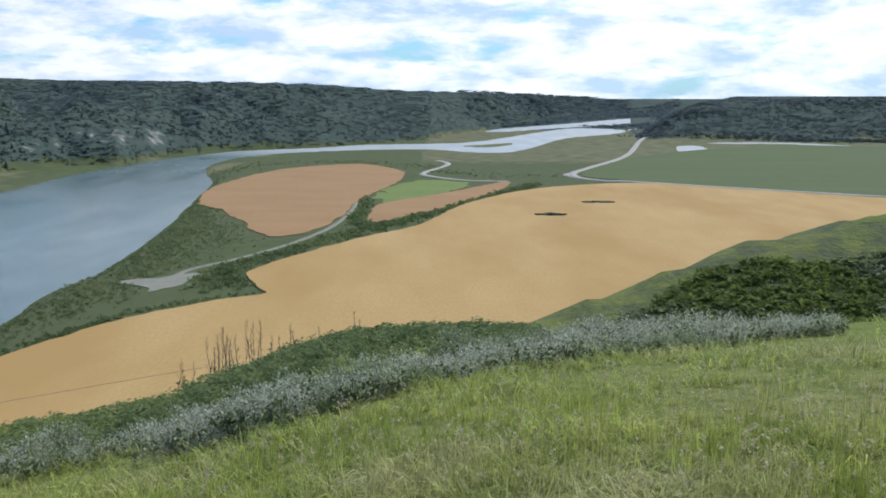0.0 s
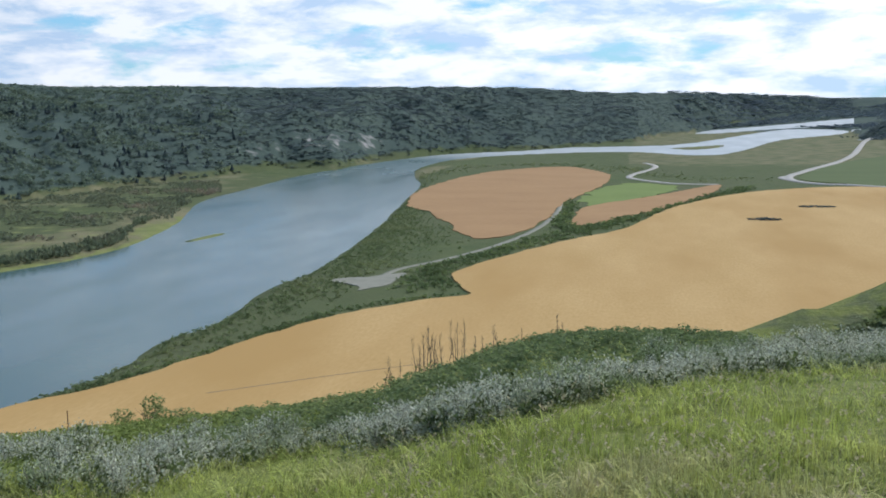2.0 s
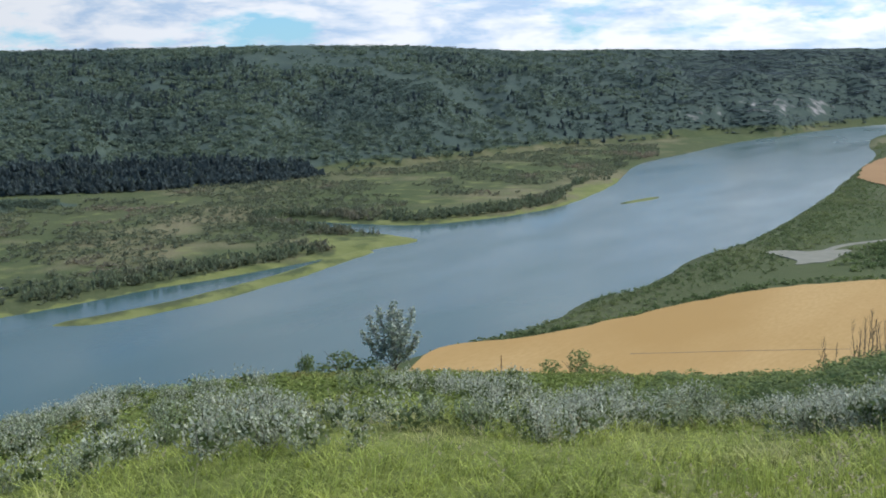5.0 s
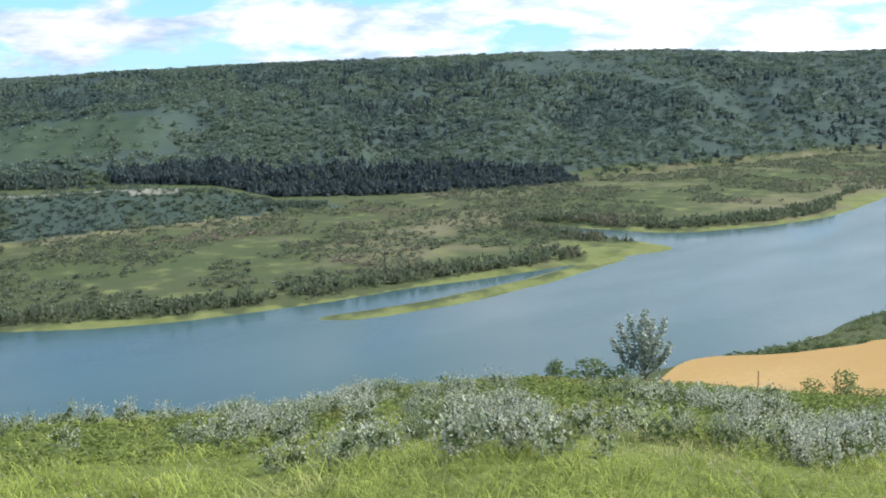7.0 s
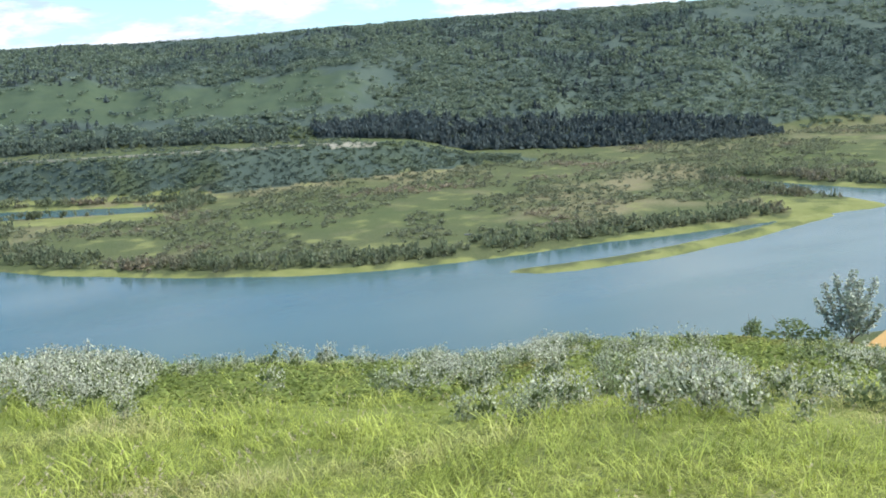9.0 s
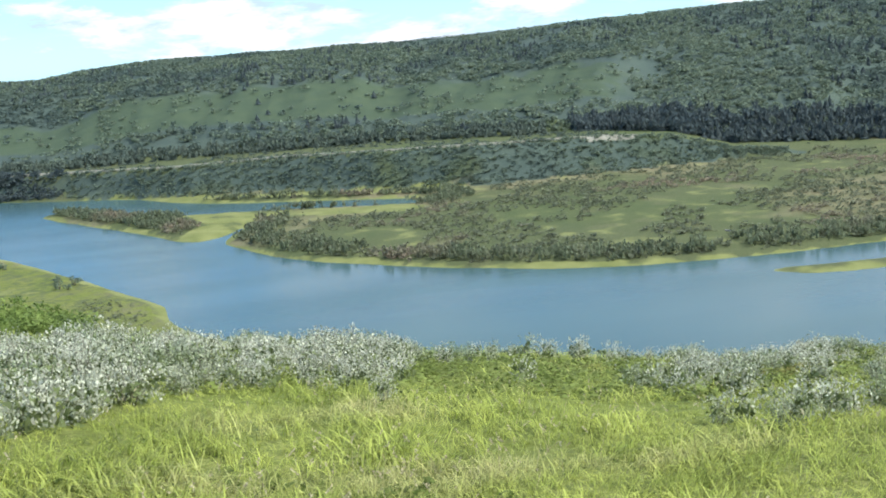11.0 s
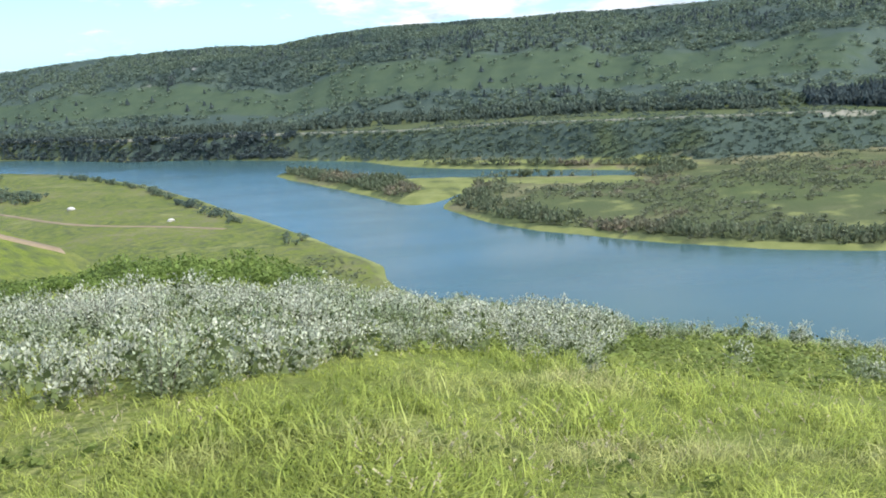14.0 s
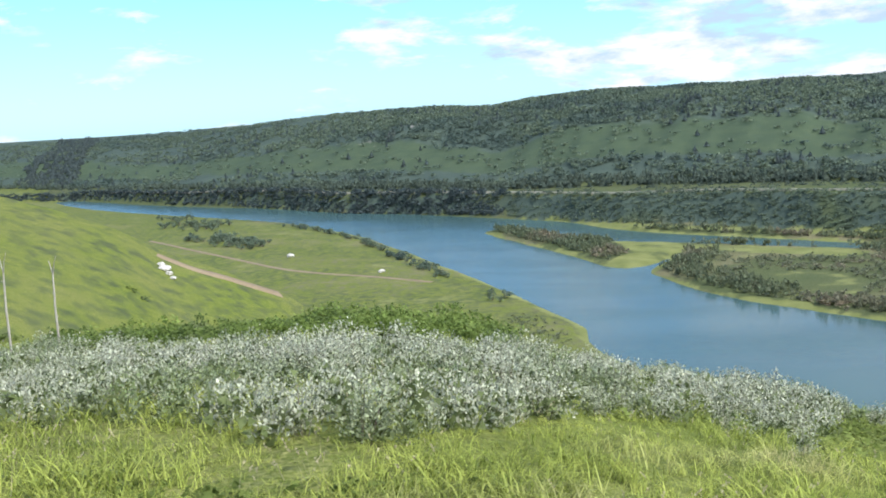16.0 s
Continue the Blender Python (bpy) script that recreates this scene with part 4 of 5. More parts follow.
# ---- silvery shrubs on the brow ----
def shrub_shape(r, plumes, leaves, leaf_len, spread=0.34):
    """Upright leafy plumes from one root, one unit high: leaves as two triangles, thin stems."""
    lv, lf, sv, sf = [], [], [], []
    for k in range(plumes):
        a, reach = k * 2.4 + r.uniform(-0.4, 0.4), spread * math.sqrt((k + 0.5) / plumes)
        root = np.array([math.cos(a) * reach * 0.35, math.sin(a) * reach * 0.35, 0.0])
        tip = np.array([math.cos(a) * reach, math.sin(a) * reach, r.uniform(0.62, 1.0) * (1 - 0.25 * reach / spread)]) + r.normal(0, 0.03, 3)
        for i in range(2):
            p0, p1 = root + (tip - root) * i / 2, root + (tip - root) * (i + 1) / 2
            w = 0.007 * (1 - 0.35 * i)
            n0 = len(sv)
            for q, ww in ((p0, w), (p1, w * 0.6)):
                for t in range(3):
                    sv.append(q + ww * np.array([math.cos(t * 2.09), math.sin(t * 2.09), 0]))
            for t in range(3):
                u = (t + 1) % 3
                sf += [(n0 + t, n0 + u, n0 + 3 + u), (n0 + t, n0 + 3 + u, n0 + 3 + t)]
        for i in range(leaves):
            f = 0.14 + 0.86 * (i + r.uniform(0, 1)) / leaves
            b = r.uniform(0, 6.283)
            fat = 0.12 * (0.45 + 1.1 * math.sin(math.pi * min(0.12 + 0.8 * f, 1.0))) * math.sqrt(r.uniform(0.1, 1))
            c = root + (tip - root) * f + np.array([math.cos(b), math.sin(b), 0]) * fat
            out = np.array([math.cos(b) * 0.7, math.sin(b) * 0.7, r.uniform(0.2, 1.2)]) + r.normal(0, 0.2, 3)
            out /= np.linalg.norm(out)
            side = np.cross(out, r.normal(0, 1, 3))
            side /= np.linalg.norm(side)
            length = leaf_len * r.uniform(0.7, 1.25)
            n0 = len(lv)
            lv += [c, c + out * length * 0.5 + side * length * 0.28, c + out * length, c + out * length * 0.5 - side * length * 0.28]
            lf += [(n0, n0 + 1, n0 + 2), (n0, n0 + 2, n0 + 3)]
    return np.array(lv), np.array(lf), np.array(sv), np.array(sf)


def at_depression(az, el):
    """Distance on the near hill at which it is seen at an elevation."""
    t, e, at = np.tan(np.radians(-el)), np.tan(np.radians(-table(BROW, az))), table(BROW_AT, az)
    c, a = DROP / at ** 2, e - 2 * DROP / at
    q = np.maximum((t - a) ** 2 - 4 * c * DROP, 0)
    return ((t - a) - np.sqrt(q)) / (2 * c)


BAND_LOW = [(-28, -12.3), (-20, -12.9), (-13.4, -14.2), (-7, -15.1), (0, -16.5), (6, -18.1), (12.6, -19.3), (19, -20.7), (25, -21.0), (32, -21.3), (45, -21.9), (58, -21.7), (69, -21.7), (75, -20.7), (82, -19.4), (86, -18.3), (90, -18.1), (96, -18.0), (102, -19.1), (110, -18.5), (116, -16.9), (121, -16.2), (130, -14.6)]
BAND_HIGH = [(-28, -12.0), (-20, -12.6), (-13, -13.3), (-7, -13.9), (0, -14.7), (6, -16.9), (12.5, -18.0), (19, -19.2), (25, -18.7), (32, -18.1), (45, -17.5), (54, -17.4), (60, -18.0), (68, -17.9), (78, -17.0), (85, -16.0), (90, -15.3), (97, -14.1), (102, -13.4), (110, -13.1), (116, -12.4), (124, -11.8), (130, -10.8)]
BAND_FULL = [(-28, 0.1), (-20, 0.4), (-15, 0.9), (10, 0.95), (16, 0.8), (24, 0.46), (32, 0.40), (44, 0.36), (52, 0.48), (58, 0.46), (64, 0.40), (69, 0.34), (75, 0.42), (80, 0.62), (86, 0.95), (97, 1.15), (130, 1.2)]
TALLNESS = [(-28, 0.7), (-10, 0.85), (10, 0.9), (25, 0.9), (45, 0.9), (52, 1.02), (60, 0.95), (75, 1.08), (85, 1.08), (92, 1.05), (100, 1.05), (108, 1.0), (130, 0.95)]
az = rng.uniform(-27, 128, 5200)
d0, d1 = at_depression(az, table(BAND_LOW, az)), at_depression(az, table(BAND_HIGH, az))
d = np.sqrt(rng.uniform(0, 1, az.size) * (d1 ** 2 - d0 ** 2) + d0 ** 2)
x, y = away(az, d)
full = table(BAND_FULL, az)
patchy = lumps(x, y, 3.6, 111, 3) * 0.9 + 0.5
keep = patchy < full * rng.uniform(0.75, 1.1, az.size)
# thin out to even spacing
order = np.flatnonzero(keep)
cells, chosen = {}, []
for i in order:
    gap = 0.35 if az[i] < 20 else 0.62 if az[i] < 84 else 0.66
    key = (int(x[i] // gap), int(y[i] // gap))
    if key not in cells:
        cells[key] = i
        chosen.append(i)
chosen = np.array(chosen)
near_first = chosen[np.argsort(d[chosen])]
single, rest = near_first[::max(1, len(near_first) // 290)][:290], None
rest = np.setdiff1d(near_first, single)
rest = rest[rng.permutation(rest.size)[:1500]]
detailed = [shrub_shape(np.random.default_rng(200 + i), 8, 56, 0.062, 0.36) for i in range(5)]
stem_meshes = [mesh_from("stem", sv, sf, STEM) for _, _, sv, sf in detailed]
leaf_meshes = [mesh_from("foliage", lv, lf, SILVER) for lv, lf, _, _ in detailed]
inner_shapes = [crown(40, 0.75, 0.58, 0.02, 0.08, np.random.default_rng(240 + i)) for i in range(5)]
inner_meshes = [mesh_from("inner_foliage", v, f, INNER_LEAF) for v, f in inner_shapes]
models = []
for k in range(5):
    bush = new("silver_shrub")
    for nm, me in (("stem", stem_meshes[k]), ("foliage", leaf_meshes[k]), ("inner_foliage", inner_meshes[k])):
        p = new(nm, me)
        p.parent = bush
    models.append(tagged(bush, "silvery-leaved shrub with upright shoots in hillside grass", "shrub", "silvery shrubs on the hill brow"))
zz = lay(x[single], y[single])[0]
for n, i in enumerate(single):
    high = table(TALLNESS, az[i]) * rng.uniform(0.75, 1.2) * (1 + 0.38 * float(lumps(x[i], y[i], 2.4, 131, 2)))
    m = Matrix.LocRotScale((x[i], y[i], zz[n] - 0.04), Euler((rng.normal(0, 0.06), rng.normal(0, 0.06), rng.uniform(0, 6.28))), None)
    k = n % 5
    if n < 5:
        bush = models[n]
        bush.matrix_basis = m
    else:
        bush = copy_thing(models[k], m)
    bush.scale = (high * 0.95, high * 0.95, high)
plain = []
for i in range(5):
    lv, lf, _, _ = shrub_shape(np.random.default_rng(220 + i), 7, 25, 0.074, 0.36)
    plain.append((lv, lf))
tall = table(TALLNESS, az[rest]) * rng.uniform(0.7, 1.2, rest.size) * (1 + 0.38 * lumps(x[rest], y[rest], 2.4, 131, 2))
stand("silver_thicket", plain, x[rest], y[rest], tall, tall * 0.95, SILVER, "dense thicket of silvery-leaved shrubs on the hill brow", "thicket", sink=0.05)

stand("thicket_shade", [crown(24, 0.75, 0.58, 0.02, 0.10, np.random.default_rng(250 + i)) for i in range(5)], x[rest], y[rest], tall, tall * 0.9, INNER_LEAF, "inner leaves of the silvery thicket, coloured dark for shade", "thicket", sink=0.05)

# ---- hillside grass ----
def tuft(blades, r, width):
    """Wind-bent blades from one root."""
    v, f = [], []
    for k in range(blades):
        a, lean_to = r.normal(0.6, 1.2), r.uniform(0.5, 1.4)
        root = np.array([r.normal(0, 0.25), r.normal(0, 0.25), 0])
        side = np.array([-math.sin(a), math.cos(a), 0]) * width * 0.5
        out = np.array([math.cos(a), math.sin(a), 0])
        mid = root + out * lean_to * 0.35 + np.array([0, 0, r.uniform(0.38, 0.6)])
        tip = root + out * lean_to + np.array([0, 0, r.uniform(0.35, 0.95)])
        n0 = len(v)
        v += [root - side, root + side, mid + side * 0.8, mid - side * 0.8, tip]
        f += [(n0, n0 + 1, n0 + 2), (n0, n0 + 2, n0 + 3), (n0 + 3, n0 + 2, n0 + 4)]
    return np.array(v), np.array(f)


tufts = [tuft(8, np.random.default_rng(300 + i), 0.042) for i in range(6)]
az = rng.uniform(-29, 129, 21000)
d = np.exp(rng.uniform(math.log(5.0), math.log(26), az.size))
x, y = away(az, d)
tall = rng.uniform(0.14, 0.42, az.size) * np.clip(0.8 + 0.9 * lumps(x, y, 2.2, 121, 3), 0.3, 1.5)
stand("grass", tufts, x, y, tall, tall * 1.2, BLADE, "long yellow-green prairie grass on the hill", "grass", sink=0.02)
coarse = [tuft(5, np.random.default_rng(320 + i), 0.05) for i in range(5)]
az, d = scatter_polar(7000, -29, 129, 20, 66)
x, y = away(az, d)
tall = rng.uniform(0.18, 0.42, az.size)
stand("grass", coarse, x, y, tall, tall * 1.3, BLADE, "long yellow-green prairie grass on the hill", "grass", sink=0.02)

# ---- seed heads and weeds in the grass ----
def seed_head(r):
    """A thin dry stalk with a loose pale head."""
    b = r.normal(0.1, 0.12, 2)
    top = np.array([b[0], b[1], 0.86])
    v = [np.array([-0.006, 0, 0]), np.array([0.006, 0, 0]), top]
    for k in range(5):
        c = top + np.array([b[0] * 0.1 * k, b[1] * 0.1 * k, 0.035 * k - 0.04])
        a = r.uniform(0, 6.28)
        o = np.array([math.cos(a), math.sin(a), 0.6]) * 0.055
        v += [c, c + o + np.array([0, 0, 0.02]), c + np.array([0, 0, 0.06])]
    return np.array(v), np.arange(len(v)).reshape(-1, 3)


az = rng.uniform(-28, 128, 3600)
d = np.exp(rng.uniform(math.log(5.0), math.log(24), az.size))
x, y = away(az, d)
m = lumps(x, y, 3.0, 131, 3) + 0.4 * (az < 20) > 0.05
tall = rng.uniform(0.28, 0.55, m.sum())
stand("dry_grass", [seed_head(np.random.default_rng(340 + i)) for i in range(6)], x[m], y[m], tall, tall * 1.3, STRAW, "pale dry seed heads in the prairie grass", "grass", sink=0.02)
az = rng.uniform(-28, 24, 2600)
d = np.exp(rng.uniform(math.log(5.5), math.log(17), az.size))
x, y = away(az, d)
m = lumps(x, y, 2.0, 135, 3) > -0.1
tall = rng.uniform(0.22, 0.46, m.sum())


def upright(blades, r):
    """Stiff green blades in a clump."""
    v, f = [], []
    for k in range(blades):
        a, reach = r.uniform(0, 6.283), r.uniform(0.05, 0.3)
        root = np.array([r.normal(0, 0.12), r.normal(0, 0.12), 0])
        side = np.array([-math.sin(a), math.cos(a), 0]) * 0.018
        tip = root + np.array([math.cos(a) * reach, math.sin(a) * reach, r.uniform(0.6, 1.0)])
        n0 = len(v)
        v += [root - side, root + side, tip]
        f += [(n0, n0 + 1, n0 + 2)]
    return np.array(v), np.array(f)


stand("grass_clumps", [upright(12, np.random.default_rng(380 + i)) for i in range(5)], x[m], y[m], tall, tall, BLADE, "upright green clumps in the prairie grass", "grass", sink=0.02)
az = rng.uniform(-28, 24, 2000)
d = np.exp(rng.uniform(math.log(5.5), math.log(20), az.size))
x, y = away(az, d)
m = lumps(x, y, 2.2, 137, 3) > 0.0
tall = rng.uniform(0.25, 0.5, m.sum())
stand("dry_grass", [seed_head(np.random.default_rng(390 + i)) for i in range(6)], x[m], y[m], tall, tall * 1.8, STRAW, "pale dry seed heads in the prairie grass", "grass", sink=0.02)
x, y = on_slope(4600, -28, 128, 6, 36, 0.0, 133)
tall = rng.uniform(0.12, 0.36, x.size)
stand("hill_weeds", [crown(26, 1.0, 0.95, 0.0, 0.17, np.random.default_rng(360 + i)) for i in range(5)], x, y, tall, tall * 1.5, SCRUB_LEAF, "leafy green weeds in the prairie grass", "weeds")


# ---- single things on the hill ----
def ground_at(az, d):
    x, y = away(az, d)
    return Vector((float(x), float(y), float(lay(np.array([x]), np.array([y]))[0][0])))


def tube(bm, points, radii, sides=7):
    """A tapered branch along a bent line."""
    rings_made = []
    for i, (q, w) in enumerate(zip(points, radii)):
        q = Vector(q)
        ahead = Vector(points[min(i + 1, len(points) - 1)]) - Vector(points[max(i - 1, 0)])
        ahead.normalize()
        u = ahead.orthogonal().normalized()
        v = ahead.cross(u)
        rings_made.append([bm.verts.new(q + w * (u * math.cos(k * 2 * math.pi / sides) + v * math.sin(k * 2 * math.pi / sides))) for k in range(sides)])
    for a, c in zip(rings_made, rings_made[1:]):
        for k in range(sides):
            bm.faces.new((a[k], a[(k + 1) % sides], c[(k + 1) % sides], c[k]))
    bm.faces.new(rings_made[-1])
    bm.faces.new(rings_made[0][::-1])


def branch(name, points, radii, material, parent, label=""):
    bm = bmesh.new()
    tube(bm, points, radii)
    return part(name, bm, material, parent, label)


def foliage(parent, shape, material, label=""):
    lv, lf = shape
    ob = new("foliage", mesh_from("foliage", lv, lf, material))
    ob.parent = parent
    return tagged(ob, label)


def leaves_round(centres, count, reach, size, r):
    """Loose leaves round the ends of the limbs."""
    v, f = [], []
    for k in range(count):
        c = np.array(centres[k % len(centres)]) + r.normal(0, reach, 3) * np.array([1, 1, 0.9])
        out = r.normal(0, 1, 3)
        out /= np.linalg.norm(out)
        side = np.cross(out, r.normal(0, 1, 3))
        side /= np.linalg.norm(side)
        s = size * r.uniform(0.7, 1.3)
        n0 = len(v)
        v += [c, c + out * s * 0.5 + side * s * 0.36, c + out * s, c + out * s * 0.5 - side * s * 0.36]
        f += [(n0, n0 + 1, n0 + 2), (n0, n0 + 2, n0 + 3)]
    return np.array(v), np.array(f)


def poplar(az, d, height, label):
    r = np.random.default_rng(400)
    tree = tagged(new("young_poplar"), label, "tree")
    tree.location = ground_at(az, d)
    h = height
    branch("trunk", [(0, 0, -0.2), (0.02, 0.02, h * 0.2), (-0.05, 0.03, h * 0.6), (0.02, 0, h * 0.97)], (0.055, 0.045, 0.026, 0.008), STEM, tree)
    lines = [[(0.02, 0.02, h * 0.2), (-0.05, 0.03, h * 0.6), (0.02, 0, h)]]
    # upright leaders spreading like a vase, each with short side shoots
    for k, (a, reach, top) in enumerate(((0.7, 0.30, 0.93), (1.6, 0.16, 0.86), (2.5, 0.33, 0.84), (3.4, 0.42, 0.80), (3.9, 0.24, 0.97), (5.2, 0.20, 0.80), (0.2, 0.42, 0.62), (3.7, 0.50, 0.60), (5.9, 0.34, 0.72), (2.0, 0.40, 0.52))):
        z0 = h * r.uniform(0.04, 0.25)
        reach *= 0.85
        mid = (math.cos(a) * reach * h * 0.62, math.sin(a) * reach * h * 0.62, z0 + (top * h - z0) * 0.45)
        tip = (math.cos(a) * reach * h, math.sin(a) * reach * h, top * h)
        branch("limb", [(0, 0, z0), mid, tip], (0.03, 0.02, 0.006), STEM, tree)
        lines.append([(0, 0, z0), mid, tip])
    ends = []
    for a, c, e in lines:
        for k in range(16):
            f = 0.28 + 0.72 * (k + 0.5) / 16
            p0, p1, g = (a, c, f * 2) if f < 0.5 else (c, e, f * 2 - 1)
            ends.append(tuple(u + (v - u) * g + r.normal(0, 0.05) * (1.5 - f) for u, v in zip(p0, p1)))
    foliage(tree, leaves_round(ends, 2600, 0.08, 0.16, r), POPLAR_LEAF, "silvery grey-green poplar leaves")
    return tree


poplar(39.1, 46, 3.55, "young silvery poplar standing alone on the hill brow")


def shrub(az, d, height, width, material, label, seed):
    r = np.random.default_rng(seed)
    ob = tagged(new("shrub"), label, "shrub")
    ob.location = ground_at(az, d)
    for k in range(6):
        a = k * 1.05 + r.uniform(0, 0.5)
        tip = (math.cos(a) * width * 0.32, math.sin(a) * width * 0.32, height * r.uniform(0.6, 0.9))
        branch("stem", [(0, 0, -0.1), (tip[0] * 0.4, tip[1] * 0.4, tip[2] * 0.5), tip], (0.022, 0.014, 0.005), STEM, ob)
    v, f = crown(620, 1.0, 0.95, 0.02, 0.05, r)
    foliage(ob, (v * np.array([width, width, height]), f), material)
    return ob


shrub(42.2, 47, 1.5, 2.8, BANK_LEAF, "rounded dark green shrub on the hill brow", 411)
shrub(28.6, 51, 1.4, 2.0, BANK_LEAF, "rounded dark green shrub at the wheat field side", 412)
shrub(44.4, 50, 1.7, 1.1, BANK_LEAF, "small dark bush just below the hill brow", 413)
shrub(26.6, 56, 0.8, 2.4, BANK_LEAF, "low dark green shrub on the hill brow", 414)


def bare_sapling(az, d, height, seed):
    r = np.random.default_rng(seed)
    ob = tagged(new("bare_sapling"), "thin leafless dark sapling among hill scrub", "sapling", "bare saplings on the shoulder")
    ob.location = ground_at(az, d)
    lean = r.normal(0, 0.06, 2) * height
    line = [(0, 0, -0.1), (lean[0] * 0.3, lean[1] * 0.3, height * 0.4), (lean[0], lean[1], height * 0.75), (lean[0] * 1.2, lean[1] * 1.2, height)]
    branch("stem", line, (0.016, 0.014, 0.010, 0.004), STEM, ob)
    for k in range(14):
        t = r.uniform(0.3, 0.97)
        a = r.uniform(0, 6.28)
        p0 = Vector((lean[0] * t, lean[1] * t, height * t))
        reach = height * 0.10 * (1.35 - t)
        p1 = p0 + Vector((math.cos(a) * reach, math.sin(a) * reach, height * 0.13))
        branch("twig", [p0, (p0 + p1) / 2 + Vector((0, 0, -0.02)), p1], (0.008, 0.006, 0.003), STEM, ob)
    return ob


for k, (az, high) in enumerate(((15.3, 2.5), (15.0, 1.9), (14.3, 2.0), (13.5, 1.8), (13.3, 2.9), (13.1, 2.5), (12.9, 3.0), (12.7, 3.2), (12.55, 2.6), (12.4, 3.1), (12.2, 2.8), (12.0, 2.4),
                                (11.8, 2.5), (11.4, 2.2), (11.1, 3.1), (10.9, 2.8), (10.7, 3.0), (10.5, 2.2), (9.9, 1.7), (8.8, 1.9), (8.5, 1.5), (7.2, 1.3), (5.1, 1.7), (4.9, 1.3),
                                (13.2, 2.1), (12.8, 2.3), (12.3, 2.2), (11.0, 2.3), (14.9, 1.5), (9.4, 1.5))):
    bare_sapling(az, 49 + (k * 37 % 7) * 0.8, high * 0.86, 430 + k)


def forked_stalk(az, d, height, seed):
    r = np.random.default_rng(seed)
    ob = tagged(new("dead_stalk"), "tall pale dead stalk forked at the top", "dead stalk", "dead stalks in the thicket")
    ob.location = ground_at(az, d)
    branch("stem", [(0, 0, -0.1), (0.03, 0, height * 0.5), (-0.02, 0.02, height * 0.84)], (0.045, 0.036, 0.026), DEADWOOD, ob)
    for s in (1, -0.45):
        branch("fork", [(-0.02, 0.02, height * 0.82), (0.10 * s, 0.16 * s, height * 0.92), (0.17 * s, 0.30 * s, height * (1.0 if s > 0 else 0.95))], (0.024, 0.016, 0.007), DEADWOOD, ob)
    for k in range(5):
        z = height * (0.3 + 0.11 * k)
        a = r.uniform(0, 6.28)
        branch("twig", [(0, 0, z), (math.cos(a) * 0.07, math.sin(a) * 0.07, z + 0.06)], (0.014, 0.006), DEADWOOD, ob)
    return ob


forked_stalk(121.7, 36, 3.6, 451)
forked_stalk(124.1, 35, 3.7, 452)


def post(az, d, height):
    """A thin notched metal post with a foot plate."""
    ob = tagged(new("fence_post"), "thin rusty metal post on the hill brow", "post")
    ob.location = ground_at(az, d)
    bm = bmesh.new()
    bmesh.ops.create_cube(bm, size=1, matrix=Matrix.Translation((0, 0, height / 2)) @ Matrix.Diagonal((0.03, 0.010, height, 1)))
    bmesh.ops.create_cube(bm, size=1, matrix=Matrix.Translation((0, 0.02, height / 2)) @ Matrix.Diagonal((0.010, 0.035, height, 1)))
    part("shaft", bm, RUST, ob)
    for k in range(6):
        bm = bmesh.new()
        bmesh.ops.create_cube(bm, size=1, matrix=Matrix.Translation((0, -0.014, height * (0.2 + 0.14 * k))) @ Matrix.Diagonal((0.06, 0.02, 0.03, 1)))
        part("notch", bm, RUST, ob)
    return ob


RUST = surface("rusty_steel", (0.10, 0.05, 0.03), (0.20, 0.10, 0.06), 8.0, 0.8, 0.3, 6)
post(32.85, 48, 1.15)


def boulder(az, d, size, seed, sink=0.3):
    r = np.random.default_rng(seed)
    bm = bmesh.new()
    bmesh.ops.create_icosphere(bm, subdivisions=2, radius=1)
    for v in bm.verts:
        n = noise.noise(v.co * 1.3 + Vector((seed, 0, 0))) * 0.45 + noise.noise(v.co * 3.1 + Vector((0, seed, 0))) * 0.15
        v.co *= 1 + n
        v.co.x *= size * r.uniform(1.0, 1.02) * 1.25
        v.co.y *= size
        v.co.z *= size * 0.7
    me = bpy.data.meshes.new("boulder")
    bm.to_mesh(me)
    bm.free()
    me.materials.append(ROCK)
    ob = tagged(new("boulder", me), "pale weathered boulder on the grass", "rock", "pale boulders")
    ob.location = ground_at(az, d) + Vector((0, 0, size * sink))
    ob.rotation_euler = (0, 0, r.uniform(0, 6))
    return ob


ROCK = surface("pale_rock", (0.42, 0.40, 0.36), (0.62, 0.60, 0.55), 1.2, 0.9, 0.5, 6)
for k, (az, d, size) in enumerate(((116.1, 312, 1.1), (115.9, 309, 1.4), (115.7, 306, 1.0), (115.5, 303, 0.8), (109.0, 866, 2.6), (103.9, 745, 2.2))):
    boulder(az, d, size, 470 + k)


def log(az, d, length, turn, seed):
    r = np.random.default_rng(seed)
    ob = tagged(new("driftwood_log"), "bleached driftwood log on the river flat", "log", "driftwood on the flats")
    ob.location = ground_at(az, d) + Vector((0, 0, 0.35))
    ob.rotation_euler = (0, 0, turn)
    branch("trunk", [(-length / 2, 0, 0), (-length * 0.1, 0.2, 0.1), (length * 0.25, 0, 0.2), (length / 2, 0.3, 0.1)], (0.55, 0.5, 0.38, 0.2), DEADWOOD, ob)
    branch("stub", [(length * 0.2, 0, 0.1), (length * 0.3, 0.9, 0.9)], (0.2, 0.08), DEADWOOD, ob)
    return ob


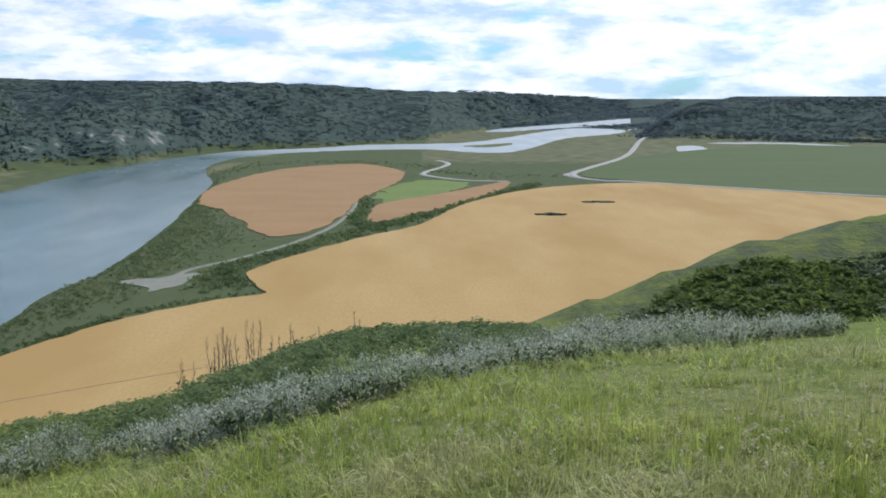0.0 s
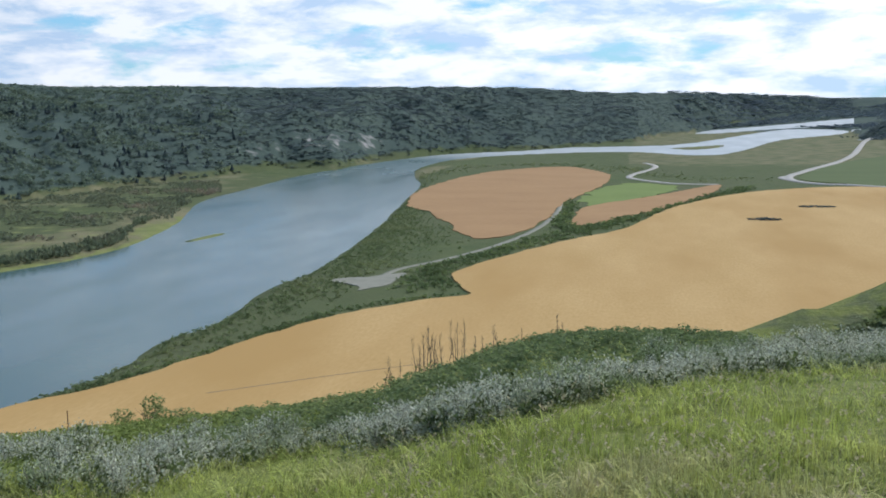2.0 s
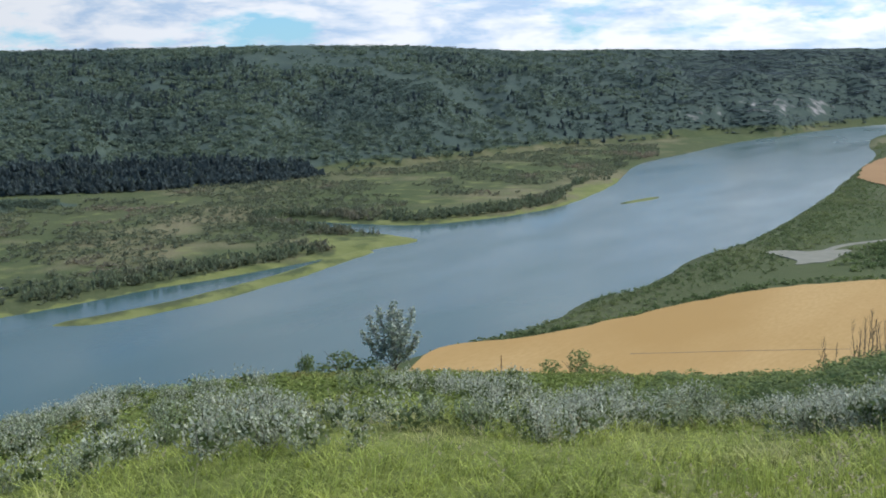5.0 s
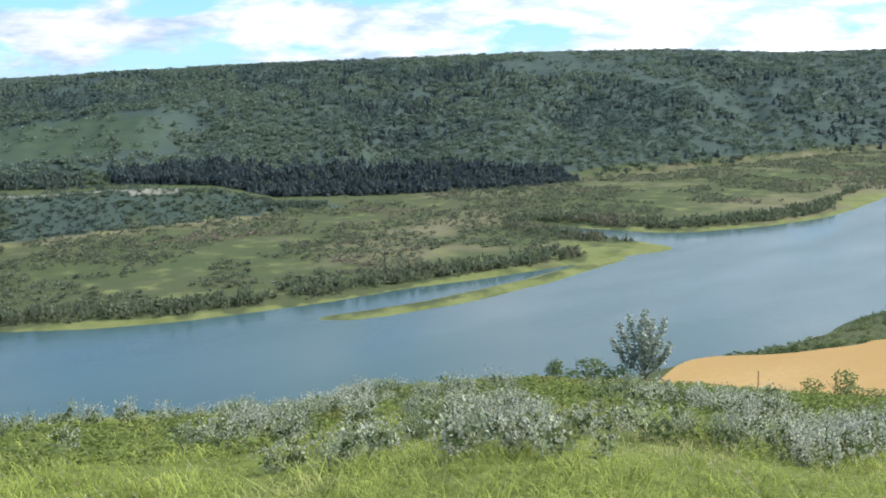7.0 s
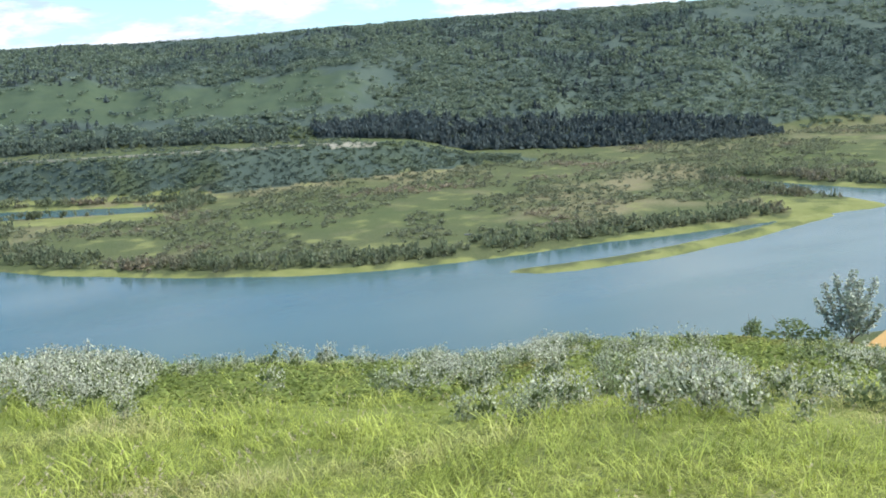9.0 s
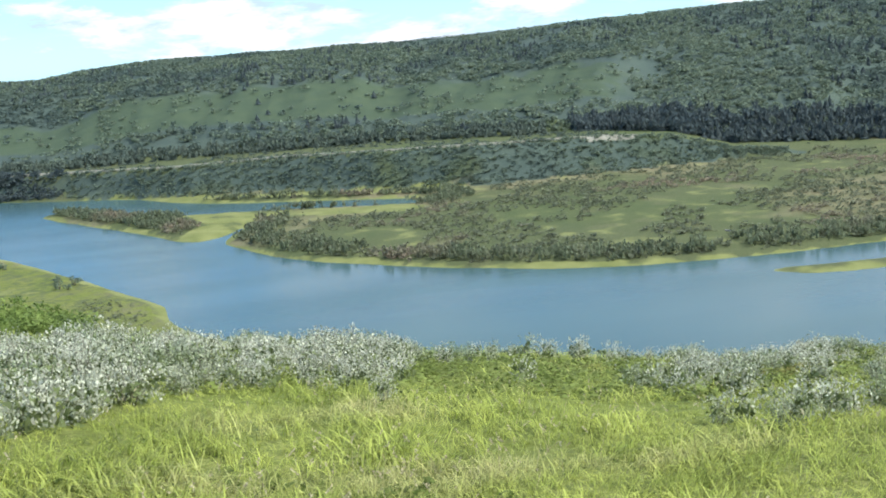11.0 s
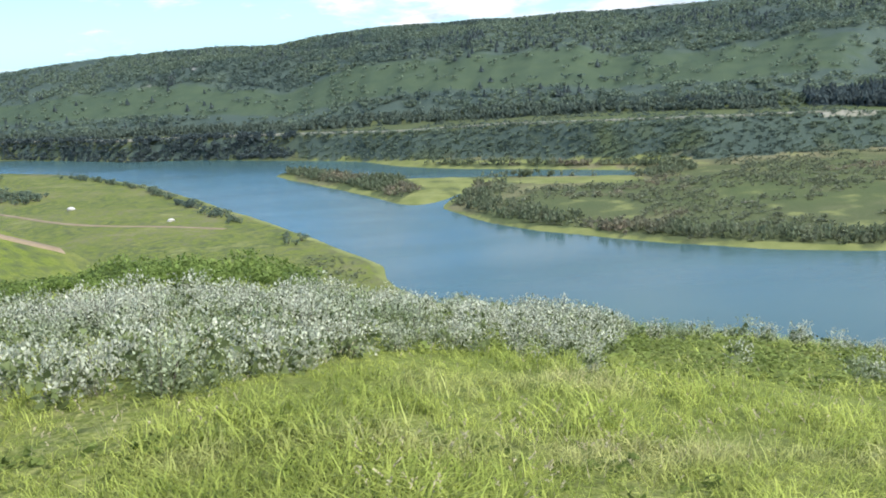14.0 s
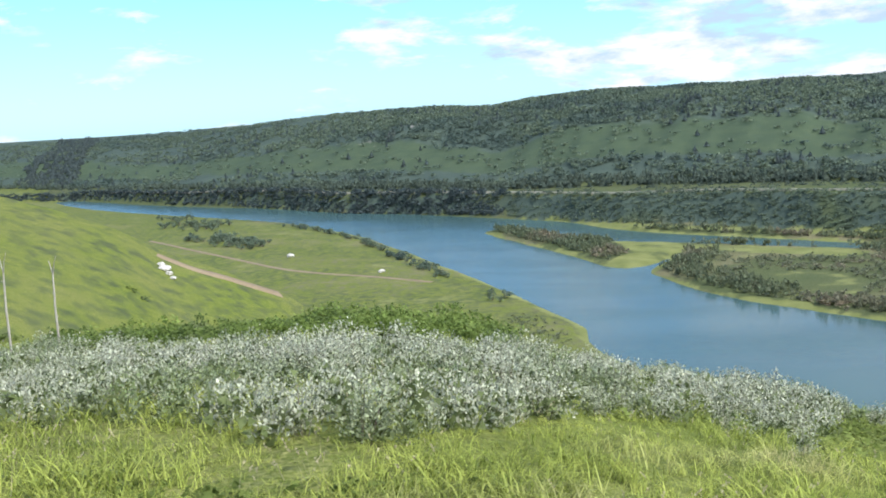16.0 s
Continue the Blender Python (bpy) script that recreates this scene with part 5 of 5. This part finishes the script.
log(71.6, 650, 9, 1.2, 481)
log(60.2, 598, 6, 0.4, 482)
log(40.3, 636, 7, 0.8, 483)

# willow rings round two wet hollows in the wheat
for cx, cy, w in ((165, 1067, 17), (103, 957, 15)):
    a = rng.uniform(0, 6.283, 70)
    q = np.sqrt(rng.uniform(0.1, 1, 70))
    x, y = cx + np.cos(a) * q * w, cy + np.sin(a) * q * 6
    stand("field_scrub", bushy, x, y, rng.uniform(1.2, 2.2, 70), rng.uniform(2.5, 4.5, 70), HAZED_SPRUCE, "dark willow ring in a wet hollow of the field", "scrub", z=np.full(70, 4.7))


# ---- bushes along the near river bank, one by one ----
def bank_bush(seed):
    r = np.random.default_rng(seed)
    ob = tagged(new("bank_bush"), "dark green bush beside the river", "bush", "bushes along the river bank")
    for k in range(3):
        a = k * 2.1 + r.uniform(0, 1)
        branch("stem", [(0, 0, -0.1), (math.cos(a) * 0.12, math.sin(a) * 0.12, 0.35), (math.cos(a) * 0.25, math.sin(a) * 0.25, 0.65)], (0.03, 0.022, 0.008), STEM, ob)
    foliage(ob, crown(64, 1.0, 0.95, 0.05, 0.15, r), ASPEN)
    return ob


bushes = [bank_bush(500 + k) for k in range(4)]
made = 0
for line, per_metre, width, low_h, high_h in (
        ([(-1120, -420), (-985, -292), (-868, -218), (-765, -160), (-670, -108), (-600, -70)], 0.20, 8, 3.0, 6.0),
        ([(-960, -420), (-890, -330), (-860, -300)], 0.5, 26, 4.0, 8.0),
        ([(-1180, -560), (-1050, -440)], 0.4, 40, 4.0, 8.5)):
    x, y = along(line, per_metre, width)
    z, cov, _, _ = lay(x, y)
    gaps = lumps(x, y, 60, 141, 2)
    for i in range(len(x)):
        if cov["cut"][i] > -5 or gaps[i] < -0.25:
            continue
        high = rng.uniform(low_h, high_h)
        m = Matrix.LocRotScale((x[i], y[i], z[i] - 0.1), Euler((0, 0, rng.uniform(0, 6.28))), None)
        if made < 4:
            bush = bushes[made]
            bush.matrix_basis = m
        else:
            bush = copy_thing(bushes[made % 4], m)
        wide = high * rng.uniform(1.0, 1.6)
        bush.scale = (wide, wide, high)
        made += 1
